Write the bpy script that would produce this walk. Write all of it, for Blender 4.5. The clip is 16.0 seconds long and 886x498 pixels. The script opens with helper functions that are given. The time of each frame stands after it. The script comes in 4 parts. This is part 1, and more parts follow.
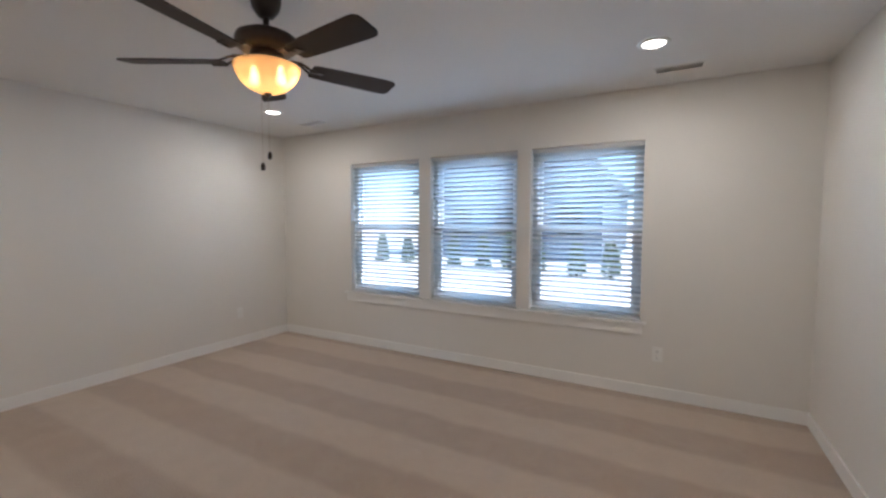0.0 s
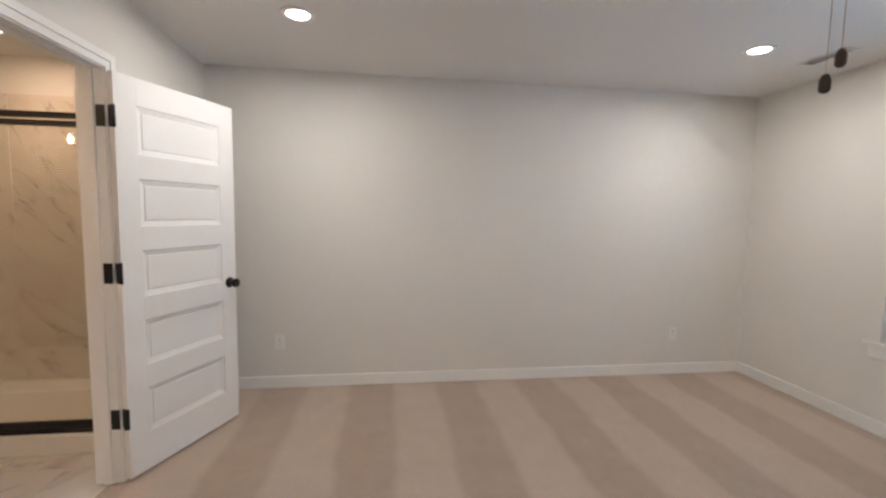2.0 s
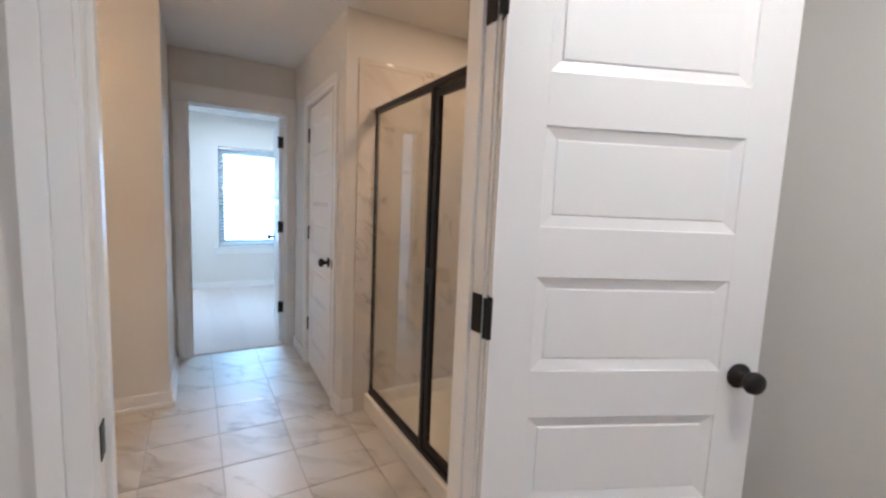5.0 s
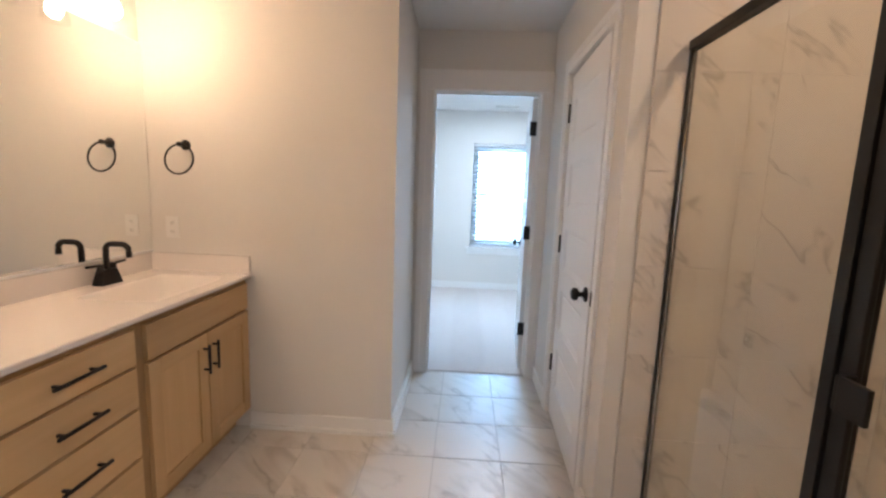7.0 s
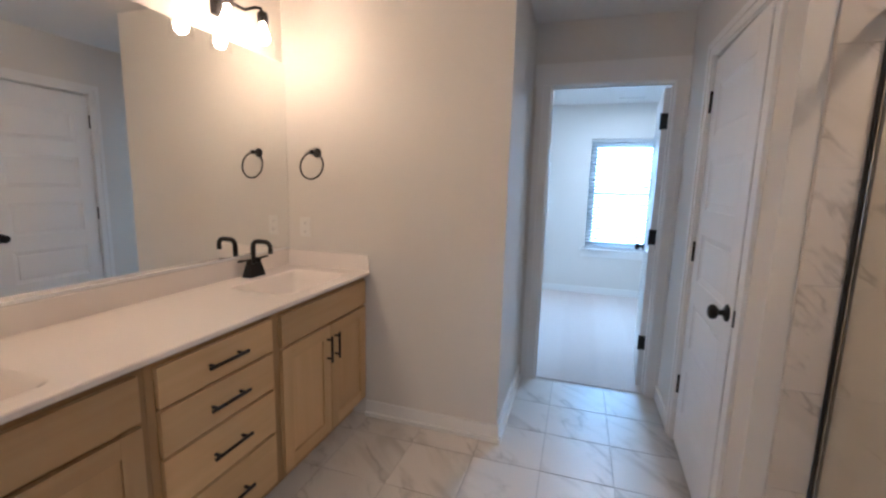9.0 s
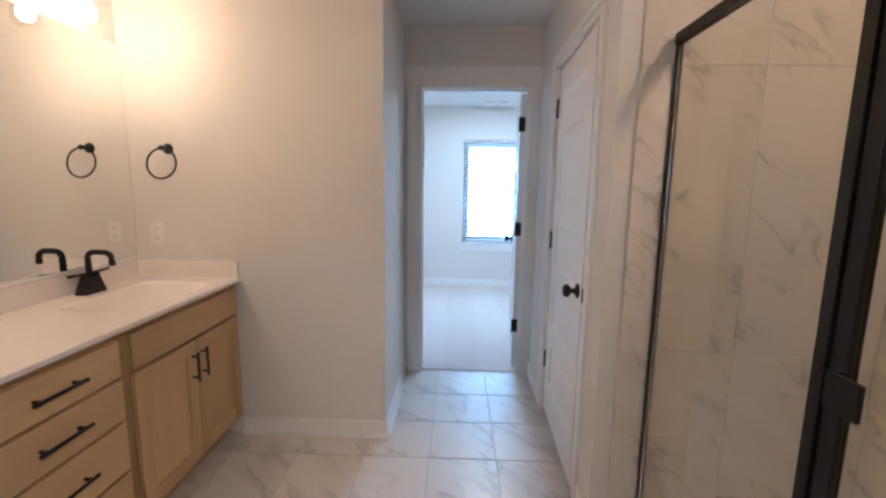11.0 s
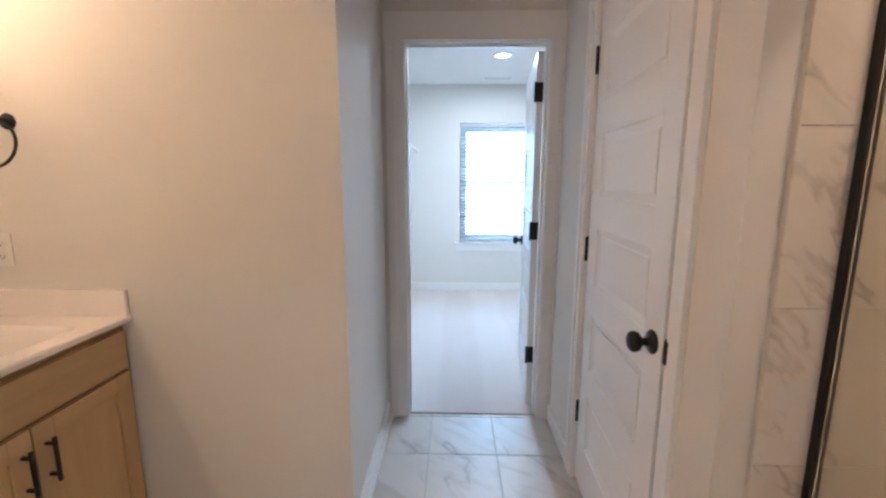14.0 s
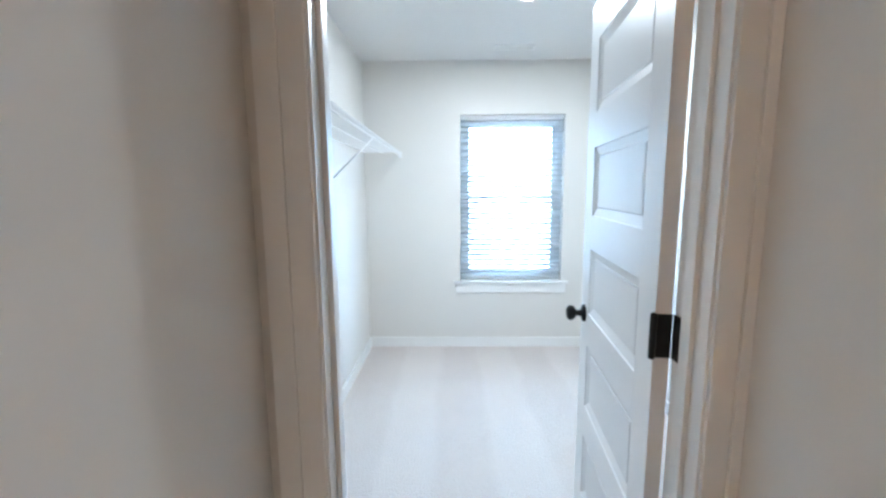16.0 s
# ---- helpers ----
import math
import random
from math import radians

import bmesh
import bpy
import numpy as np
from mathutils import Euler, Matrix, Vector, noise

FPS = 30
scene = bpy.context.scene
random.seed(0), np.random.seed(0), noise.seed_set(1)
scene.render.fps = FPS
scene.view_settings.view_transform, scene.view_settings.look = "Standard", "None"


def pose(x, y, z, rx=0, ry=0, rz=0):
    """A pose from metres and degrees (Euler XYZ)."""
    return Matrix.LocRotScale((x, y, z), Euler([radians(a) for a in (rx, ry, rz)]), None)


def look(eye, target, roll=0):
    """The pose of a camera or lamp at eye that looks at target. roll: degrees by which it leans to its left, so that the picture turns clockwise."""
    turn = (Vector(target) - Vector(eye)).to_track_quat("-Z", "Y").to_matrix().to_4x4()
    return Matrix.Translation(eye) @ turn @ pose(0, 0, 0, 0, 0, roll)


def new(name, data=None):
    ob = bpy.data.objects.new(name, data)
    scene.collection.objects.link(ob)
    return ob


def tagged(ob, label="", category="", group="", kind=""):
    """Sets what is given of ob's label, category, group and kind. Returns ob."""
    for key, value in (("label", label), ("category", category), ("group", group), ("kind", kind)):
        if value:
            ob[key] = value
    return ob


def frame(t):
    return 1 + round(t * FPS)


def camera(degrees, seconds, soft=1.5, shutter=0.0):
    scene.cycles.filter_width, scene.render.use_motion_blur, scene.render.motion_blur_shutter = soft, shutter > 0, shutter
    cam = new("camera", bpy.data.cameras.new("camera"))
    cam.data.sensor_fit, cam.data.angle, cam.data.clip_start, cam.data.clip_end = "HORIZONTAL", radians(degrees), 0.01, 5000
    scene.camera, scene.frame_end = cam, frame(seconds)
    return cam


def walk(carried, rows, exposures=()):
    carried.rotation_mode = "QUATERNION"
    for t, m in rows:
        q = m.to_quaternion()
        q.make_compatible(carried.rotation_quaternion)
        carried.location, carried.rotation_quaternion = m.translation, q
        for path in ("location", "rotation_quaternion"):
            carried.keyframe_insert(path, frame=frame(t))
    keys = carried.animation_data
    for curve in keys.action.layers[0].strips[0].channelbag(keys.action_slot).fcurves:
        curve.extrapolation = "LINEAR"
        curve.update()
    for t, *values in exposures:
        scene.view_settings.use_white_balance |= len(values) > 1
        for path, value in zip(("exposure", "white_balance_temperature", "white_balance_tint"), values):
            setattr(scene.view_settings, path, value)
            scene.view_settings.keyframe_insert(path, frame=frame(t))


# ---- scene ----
cam = camera(93.1, 16.0, soft=2.5)
PATH = [
    (0, (1.09, 0.543, 1.409), (0.121, 2.287, 1.278), 0.0),
    (0.5, (0.875, 0.75, 1.431), (-0.469, 2.224, 1.291), 0.4),
    (1, (0.695, 0.866, 1.435), (-0.957, 1.982, 1.278), 0.5),
    (1.5, (0.419, 0.97, 1.413), (-1.445, 1.677, 1.256), 0.8),
    (2, (0.116, 1.031, 1.4), (-1.86, 1.296, 1.23), 1.0),
    (2.5, (-0.206, 1.134, 1.372), (-2.194, 1.001, 1.199), 1.4),
    (3, (-0.522, 1.092, 1.338), (-2.449, 0.585, 1.164), 1.6),
    (3.5, (-0.838, 0.98, 1.346), (-2.625, 0.1, 1.167), 2.0),
    (4, (-1.127, 0.86, 1.339), (-2.716, -0.344, 1.174), 2.5),
    (4.5, (-1.343, 0.732, 1.344), (-2.654, -0.767, 1.159), 2.4),
    (7, (-1.698, -0.358, 1.369), (-1.603, -2.337, 1.093), 2.1),
    (7.5, (-1.703, -0.428, 1.375), (-1.305, -2.366, 1.083), 1.2),
    (8, (-1.685, -0.427, 1.388), (-1.071, -2.306, 1.083), 1.5),
    (10.5, (-1.688, -0.356, 1.391), (-1.252, -2.286, 1.106), 1.0),
    (11, (-1.713, -0.38, 1.382), (-1.649, -2.358, 1.089), 0.8),
    (11.5, (-1.732, -0.393, 1.395), (-2.086, -2.334, 1.066), 0.9),
    (12, (-1.753, -0.417, 1.388), (-2.506, -2.23, 1.005), 0.9),
    (12.5, (-1.769, -0.472, 1.378), (-2.684, -2.199, 0.951), 1.3),
    (13, (-1.727, -0.62, 1.351), (-2.374, -2.466, 0.937), 1.0),
    (13.5, (-1.73, -0.85, 1.387), (-1.97, -2.797, 0.997), 0.5),
    (14, (-1.71, -1.121, 1.368), (-1.662, -3.094, 1.04), 0.1),
    (14.5, (-1.679, -1.466, 1.378), (-1.613, -3.444, 1.092), -0.3),
    (15, (-1.683, -1.798, 1.359), (-1.628, -3.781, 1.108), -0.6),
    (15.5, (-1.725, -2.183, 1.393), (-1.679, -4.163, 1.11), -0.5),
    (16, (-1.706, -2.605, 1.402), (-1.667, -4.585, 1.122), -0.4),
]
EXPOSURES = [
    (0.0, 1.25, 5750, 10), (0.5, 1.4, 5650, 10), (1.5, 1.45, 5750, 10), (2.0, 1.68, 5850, 10), (2.5, 2.15, 5550, 10), (3.0, 2.32, 5600, 10), (3.5, 2.3, 5650, 10), (4.0, 2.2, 5500, 10), (4.5, 1.75, 5500, 10),
    (7.0, 1.9, 5650, 11), (7.5, 1.8, 5350, 11), (8.0, 1.68, 5100, 10), (10.5, 1.6, 5150, 11), (11.0, 1.75, 5250, 11), (11.5, 1.85, 5250, 11), (12.0, 1.88, 5150, 12), (12.5, 1.97, 5450, 12),
    (13.0, 2.0, 5650, 12), (13.5, 2.08, 5750, 12), (14.0, 1.85, 5700, 13), (14.5, 1.68, 5650, 13), (15.0, 1.72, 5600, 13), (15.5, 1.78, 5850, 13), (16.0, 1.92, 6150, 11),
]
walk(cam, [(t, look(eye, target, roll)) for t, eye, target, roll in PATH], EXPOSURES)

# ---- daylight ----
SUN_UP, SUN_ROUND = radians(52), radians(82)
world = bpy.data.worlds.new("sky")
scene.world = world
world.use_nodes = True
sky = world.node_tree.nodes.new("ShaderNodeTexSky")
sky.sky_type, sky.sun_disc, sky.sun_elevation, sky.sun_rotation = "NISHITA", False, SUN_UP, SUN_ROUND
sky.dust_density, sky.ozone_density = 0.4, 4.0
back = world.node_tree.nodes["Background"]
back.inputs["Strength"].default_value = 0.15
world.node_tree.links.new(sky.outputs[0], back.inputs["Color"])
sun = new("sun", bpy.data.lights.new("sun", "SUN"))
sun.data.energy, sun.data.angle, sun.data.color = 4.5, radians(0.5), (1.0, 0.95, 0.88)
sun.matrix_world = look((math.sin(SUN_ROUND) * math.cos(SUN_UP) * 30, math.cos(SUN_ROUND) * math.cos(SUN_UP) * 30, 30 * math.sin(SUN_UP)), (0, 0, 0))

CAN_WATTS, FAN_WATTS, VANITY_STRENGTH = 4.3, 0.45, 33.0
WARM = (1.0, 0.88, 0.74)
# area lamp added just outside the closet window in place of its daylight
closet_sky_fill = new("closet_sky_fill", bpy.data.lights.new("closet_sky_fill", "AREA"))
closet_sky_fill.data.shape, closet_sky_fill.data.size, closet_sky_fill.data.size_y = "RECTANGLE", 0.87, 1.40
closet_sky_fill.data.energy, closet_sky_fill.data.color = 15.0, (0.34, 0.66, 1.0)
closet_sky_fill.matrix_world = look((-2.225, -6.41, 1.31), (-2.225, -5.0, 1.31))

# added area lamp, unseen above the bedroom windows, boosting the blue skylight
bedroom_sky_fill = new("bedroom_sky_fill", bpy.data.lights.new("bedroom_sky_fill", "AREA"))
bedroom_sky_fill.data.shape, bedroom_sky_fill.data.size, bedroom_sky_fill.data.size_y = "RECTANGLE", 3.6, 1.4
bedroom_sky_fill.data.energy, bedroom_sky_fill.data.color = 125.0, (0.44, 0.70, 1.0)
bedroom_sky_fill.matrix_world = look((-0.65, 5.6, 3.1), (-0.65, 4.2, 1.3))


# ---- materials ----
def material(name, colour, rough=0.6, metal=0.0, second=None, scale=3.0, grain=0.0, grain_scale=300.0, transmission=0.0, rough_spread=0.0):
    """Painted or plain surface: two-scale tone variation and fine relief."""
    m = bpy.data.materials.new(name)
    m.use_nodes = True
    n, l = m.node_tree.nodes, m.node_tree.links
    b = n["Principled BSDF"]
    b.inputs["Base Color"].default_value = (*colour, 1)
    b.inputs["Roughness"].default_value = rough
    b.inputs["Metallic"].default_value = metal
    b.inputs["Transmission Weight"].default_value = transmission
    co = n.new("ShaderNodeTexCoord")
    if second:
        no = n.new("ShaderNodeTexNoise")
        no.inputs["Scale"].default_value, no.inputs["Detail"].default_value = scale, 5
        l.new(co.outputs["Object"], no.inputs["Vector"])
        mix = n.new("ShaderNodeMix")
        mix.data_type = "RGBA"
        mix.inputs["A"].default_value, mix.inputs["B"].default_value = (*colour, 1), (*second, 1)
        l.new(no.outputs["Fac"], mix.inputs["Factor"])
        l.new(mix.outputs["Result"], b.inputs["Base Color"])
        if rough_spread:
            mr = n.new("ShaderNodeMapRange")
            mr.inputs["To Min"].default_value, mr.inputs["To Max"].default_value = rough - rough_spread, rough + rough_spread
            l.new(no.outputs["Fac"], mr.inputs["Value"])
            l.new(mr.outputs["Result"], b.inputs["Roughness"])
    if grain:
        fine = n.new("ShaderNodeTexNoise")
        fine.inputs["Scale"].default_value, fine.inputs["Detail"].default_value = grain_scale, 3
        l.new(co.outputs["Object"], fine.inputs["Vector"])
        bump = n.new("ShaderNodeBump")
        bump.inputs["Strength"].default_value, bump.inputs["Distance"].default_value = grain, 0.002
        l.new(fine.outputs["Fac"], bump.inputs["Height"])
        l.new(bump.outputs["Normal"], b.inputs["Normal"])
    return m


def glowing(name, colour, strength):
    m = bpy.data.materials.new(name)
    m.use_nodes = True
    b = m.node_tree.nodes["Principled BSDF"]
    b.inputs["Base Color"].default_value = (*colour, 1)
    b.inputs["Emission Color"].default_value = (*colour, 1)
    b.inputs["Emission Strength"].default_value = strength
    return m


def carpet_material(name, dark, light, axis, width, start):
    """Cut-pile carpet with the lanes that a vacuum cleaner leaves in the nap."""
    m = material(name, dark, 0.95)
    n, l = m.node_tree.nodes, m.node_tree.links
    b = n["Principled BSDF"]
    b.inputs["Sheen Weight"].default_value = 0.3
    co = n.new("ShaderNodeTexCoord")
    wob = n.new("ShaderNodeTexNoise")
    wob.inputs["Scale"].default_value, wob.inputs["Detail"].default_value = 2.2, 4
    l.new(co.outputs["Object"], wob.inputs["Vector"])
    sep = n.new("ShaderNodeSeparateXYZ")
    l.new(co.outputs["Object"], sep.inputs[0])

    def calc(kind, a, c=None):
        k = n.new("ShaderNodeMath")
        k.operation = kind
        for i, v in enumerate((a, c)):
            if v is None:
                continue
            if isinstance(v, (int, float)):
                k.inputs[i].default_value = v
            else:
                l.new(v, k.inputs[i])
        return k.outputs[0]
    shifted = calc("ADD", calc("SUBTRACT", sep.outputs[axis], start), calc("MULTIPLY", calc("SUBTRACT", wob.outputs["Fac"], 0.5), 0.12))
    lane = calc("SINE", calc("MULTIPLY", shifted, math.pi / width))
    edge = n.new("ShaderNodeMapRange")
    edge.interpolation_type = "SMOOTHSTEP"
    edge.inputs["From Min"].default_value, edge.inputs["From Max"].default_value = -0.35, 0.35
    l.new(lane, edge.inputs["Value"])
    fleck = n.new("ShaderNodeTexNoise")
    fleck.inputs["Scale"].default_value, fleck.inputs["Detail"].default_value = 45, 8
    l.new(co.outputs["Object"], fleck.inputs["Vector"])
    patch = n.new("ShaderNodeTexNoise")
    patch.inputs["Scale"].default_value, patch.inputs["Detail"].default_value = 6, 6
    l.new(co.outputs["Object"], patch.inputs["Vector"])
    amount = calc("ADD", calc("MULTIPLY", edge.outputs["Result"], 0.52), calc("ADD", calc("MULTIPLY", fleck.outputs["Fac"], 0.5), calc("MULTIPLY", calc("SUBTRACT", patch.outputs["Fac"], 0.5), 0.5)))
    mix = n.new("ShaderNodeMix")
    mix.data_type = "RGBA"
    mix.inputs["A"].default_value, mix.inputs["B"].default_value = (*dark, 1), (*light, 1)
    l.new(amount, mix.inputs["Factor"])
    l.new(mix.outputs["Result"], b.inputs["Base Color"])
    pile = n.new("ShaderNodeTexNoise")
    pile.inputs["Scale"].default_value, pile.inputs["Detail"].default_value = 110, 7
    l.new(co.outputs["Object"], pile.inputs["Vector"])
    bump = n.new("ShaderNodeBump")
    bump.inputs["Strength"].default_value, bump.inputs["Distance"].default_value = 1.0, 0.009
    l.new(pile.outputs["Fac"], bump.inputs["Height"])
    l.new(bump.outputs["Normal"], b.inputs["Normal"])
    return m


def marble_material(name, ground_tone, cloud, vein, rough, vein_scale=1.6):
    """Glazed tile printed with soft grey clouds and thin slanting veins; each tile shows its own part of the print."""
    m = material(name, ground_tone, rough)
    n, l = m.node_tree.nodes, m.node_tree.links
    b = n["Principled BSDF"]
    co = n.new("ShaderNodeTexCoord")
    info = n.new("ShaderNodeObjectInfo")
    far = n.new("ShaderNodeVectorMath")
    far.operation = "SCALE"
    far.inputs[0].default_value = (37.0, 61.0, 23.0)
    l.new(info.outputs["Random"], far.inputs["Scale"])
    add = n.new("ShaderNodeVectorMath")
    l.new(co.outputs["Object"], add.inputs[0])
    l.new(far.outputs[0], add.inputs[1])
    turn = n.new("ShaderNodeMapping")
    tilt = n.new("ShaderNodeMapping")
    tilt.inputs["Rotation"].default_value = (0, 0, 0.75)
    turn.inputs["Scale"].default_value = (1.0, 2.7, 1.0)
    l.new(add.outputs[0], tilt.inputs["Vector"])
    l.new(tilt.outputs[0], turn.inputs["Vector"])
    wide = n.new("ShaderNodeTexNoise")
    wide.inputs["Scale"].default_value, wide.inputs["Detail"].default_value, wide.inputs["Distortion"].default_value = 2.2, 7, 0.8
    l.new(turn.outputs[0], wide.inputs["Vector"])
    thin = n.new("ShaderNodeTexNoise")
    thin.inputs["Scale"].default_value, thin.inputs["Detail"].default_value, thin.inputs["Distortion"].default_value = vein_scale, 7, 0.35
    l.new(turn.outputs[0], thin.inputs["Vector"])
    ramp = n.new("ShaderNodeValToRGB")
    e = ramp.color_ramp.elements
    e[0].position, e[0].color, e[1].position, e[1].color = 0.478, (0, 0, 0, 1), 0.522, (0, 0, 0, 1)
    mid = e.new(0.50)
    mid.color = (1, 1, 1, 1)
    l.new(thin.outputs["Fac"], ramp.inputs["Fac"])
    soft = n.new("ShaderNodeMapRange")
    soft.inputs["From Min"].default_value, soft.inputs["From Max"].default_value = 0.5, 0.75
    l.new(wide.outputs["Fac"], soft.inputs["Value"])
    m1 = n.new("ShaderNodeMix")
    m1.data_type = "RGBA"
    m1.inputs["A"].default_value, m1.inputs["B"].default_value = (*ground_tone, 1), (*cloud, 1)
    l.new(soft.outputs["Result"], m1.inputs["Factor"])
    both = n.new("ShaderNodeMath")
    both.operation = "MULTIPLY"
    l.new(ramp.outputs["Color"], both.inputs[0])
    gap = n.new("ShaderNodeMapRange")
    gap.inputs["From Min"].default_value, gap.inputs["From Max"].default_value = 0.44, 0.58
    l.new(wide.outputs["Fac"], gap.inputs["Value"])
    l.new(gap.outputs["Result"], both.inputs[1])
    m2 = n.new("ShaderNodeMix")
    m2.data_type = "RGBA"
    m2.inputs["B"].default_value = (*vein, 1)
    l.new(both.outputs[0], m2.inputs["Factor"])
    l.new(m1.outputs["Result"], m2.inputs["A"])
    l.new(m2.outputs["Result"], b.inputs["Base Color"])
    return m


def wood_material(name, light, dark, along):
    """Clear-finished maple with fine grain stretched along one axis (0 x, 1 y, 2 z)."""
    m = material(name, light, 0.42)
    n, l = m.node_tree.nodes, m.node_tree.links
    b = n["Principled BSDF"]
    co, info = n.new("ShaderNodeTexCoord"), n.new("ShaderNodeObjectInfo")
    far = n.new("ShaderNodeVectorMath")
    far.operation = "SCALE"
    far.inputs[0].default_value = (11.0, 17.0, 29.0)
    l.new(info.outputs["Random"], far.inputs["Scale"])
    add = n.new("ShaderNodeVectorMath")
    l.new(co.outputs["Object"], add.inputs[0])
    l.new(far.outputs[0], add.inputs[1])
    mp = n.new("ShaderNodeMapping")
    stretch = [18.0, 18.0, 18.0]
    stretch[along] = 1.2
    mp.inputs["Scale"].default_value = stretch
    l.new(add.outputs[0], mp.inputs["Vector"])
    no = n.new("ShaderNodeTexNoise")
    no.inputs["Scale"].default_value, no.inputs["Detail"].default_value, no.inputs["Distortion"].default_value = 1.3, 8, 0.6
    l.new(mp.outputs[0], no.inputs["Vector"])
    mix = n.new("ShaderNodeMix")
    mix.data_type = "RGBA"
    mix.inputs["A"].default_value, mix.inputs["B"].default_value = (*light, 1), (*dark, 1)
    l.new(no.outputs["Fac"], mix.inputs["Factor"])
    hue = n.new("ShaderNodeHueSaturation")
    spread = n.new("ShaderNodeMapRange")
    spread.inputs["To Min"].default_value, spread.inputs["To Max"].default_value = 0.82, 1.12
    l.new(info.outputs["Random"], spread.inputs["Value"])
    l.new(spread.outputs["Result"], hue.inputs["Value"])
    l.new(mix.outputs["Result"], hue.inputs["Color"])
    l.new(hue.outputs["Color"], b.inputs["Base Color"])
    return m


def clear_glass(name, tint=(1, 1, 1), rough=0.0, ior=1.48):
    m = material(name, tint, rough, transmission=1.0)
    m.node_tree.nodes["Principled BSDF"].inputs["IOR"].default_value = ior
    return m


PAINT = material("wall_paint", (0.74, 0.715, 0.675), 0.75, second=(0.70, 0.675, 0.635), scale=1.2, grain=0.12, grain_scale=160)
CEILING = material("ceiling_paint", (0.78, 0.77, 0.75), 0.9, second=(0.74, 0.73, 0.71), scale=1.0, grain=0.25, grain_scale=120)
TRIM = material("trim_paint", (0.84, 0.83, 0.81), 0.35, second=(0.80, 0.79, 0.77), scale=4, grain=0.03, grain_scale=90)
DOOR = material("door_paint", (0.84, 0.83, 0.82), 0.38, second=(0.80, 0.79, 0.78), scale=3, grain=0.05, grain_scale=200)
VINYL = material("white_vinyl", (0.82, 0.82, 0.82), 0.35, second=(0.78, 0.78, 0.78), scale=6)
SLAT = material("blind_slat", (0.80, 0.80, 0.79), 0.4, second=(0.76, 0.76, 0.75), scale=8)
slat_nodes, slat_links = SLAT.node_tree.nodes, SLAT.node_tree.links
through_light, slat_mix = slat_nodes.new("ShaderNodeBsdfTranslucent"), slat_nodes.new("ShaderNodeMixShader")
through_light.inputs["Color"].default_value, slat_mix.inputs["Fac"].default_value = (0.78, 0.80, 0.82, 1), 0.35
slat_links.new(slat_nodes["Principled BSDF"].outputs[0], slat_mix.inputs[1])
slat_links.new(through_light.outputs[0], slat_mix.inputs[2])
slat_links.new(slat_mix.outputs[0], slat_nodes["Material Output"].inputs["Surface"])
BLACK = material("matt_black_metal", (0.018, 0.017, 0.017), 0.42, 0.6, second=(0.03, 0.028, 0.027), scale=20)
BRONZE = material("dark_bronze", (0.035, 0.024, 0.018), 0.4, 0.5, second=(0.05, 0.035, 0.026), scale=14)
BLADE = material("dark_walnut_blade", (0.022, 0.015, 0.011), 0.65, second=(0.04, 0.024, 0.017), scale=12)
PLASTIC = material("white_plastic", (0.80, 0.79, 0.76), 0.35, second=(0.77, 0.76, 0.73), scale=9)
SLOT = material("dark_slot", (0.03, 0.03, 0.03), 0.7)
GROUT = material("grout", (0.50, 0.47, 0.43), 0.9, second=(0.44, 0.41, 0.37), scale=9, grain=0.3)
WALL_GROUT = material("wall_grout", (0.66, 0.62, 0.57), 0.85, second=(0.60, 0.56, 0.51), scale=9, grain=0.3)
FLOOR_TILE = marble_material("floor_marble_tile", (0.65, 0.61, 0.56), (0.45, 0.41, 0.36), (0.42, 0.385, 0.345), 0.34, 1.3)
WALL_TILE = marble_material("wall_marble_tile", (0.68, 0.625, 0.555), (0.60, 0.545, 0.48), (0.44, 0.395, 0.345), 0.09, 1.9)
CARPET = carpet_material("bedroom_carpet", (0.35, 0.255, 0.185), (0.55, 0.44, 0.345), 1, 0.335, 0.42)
# closet carpet tones lightened to carry the strong window light
CLOSET_CARPET_LIT = carpet_material("closet_carpet_lit", (0.60, 0.525, 0.485), (0.68, 0.61, 0.57), 0, 0.30, -1.62)
GLASS = clear_glass("window_glass")
SHADE_GLASS = bpy.data.materials.new("thin_shade_glass")
SHADE_GLASS.use_nodes = True
n, l = SHADE_GLASS.node_tree.nodes, SHADE_GLASS.node_tree.links
clear, shine, both = n.new("ShaderNodeBsdfTransparent"), n.new("ShaderNodeBsdfGlossy"), n.new("ShaderNodeMixShader")
shine.inputs["Roughness"].default_value, both.inputs["Fac"].default_value = 0.03, 0.06
l.new(clear.outputs[0], both.inputs[1])
l.new(shine.outputs[0], both.inputs[2])
l.new(both.outputs[0], n["Material Output"].inputs["Surface"])
SHOWER_GLASS = clear_glass("shower_glass", (0.88, 0.89, 0.855))
MAPLE_V = wood_material("maple_upright", (0.64, 0.44, 0.225), (0.48, 0.305, 0.135), 2)
MAPLE_H = wood_material("maple_level", (0.64, 0.44, 0.225), (0.48, 0.305, 0.135), 1)
# darker copy of the maple: reveal shade painted into frame and toe kick
MAPLE_SHADED = wood_material("maple_frame_shaded", (0.43, 0.275, 0.125), (0.34, 0.21, 0.09), 2)
CULTURED = material("cultured_marble", (0.86, 0.81, 0.77), 0.14, second=(0.81, 0.75, 0.70), scale=2.5, rough_spread=0.03)
ACRYLIC = material("shower_pan_acrylic", (0.82, 0.79, 0.73), 0.22, second=(0.78, 0.75, 0.69), scale=3)
MIRROR = material("mirror_silver", (0.92, 0.93, 0.92), 0.0, 1.0)


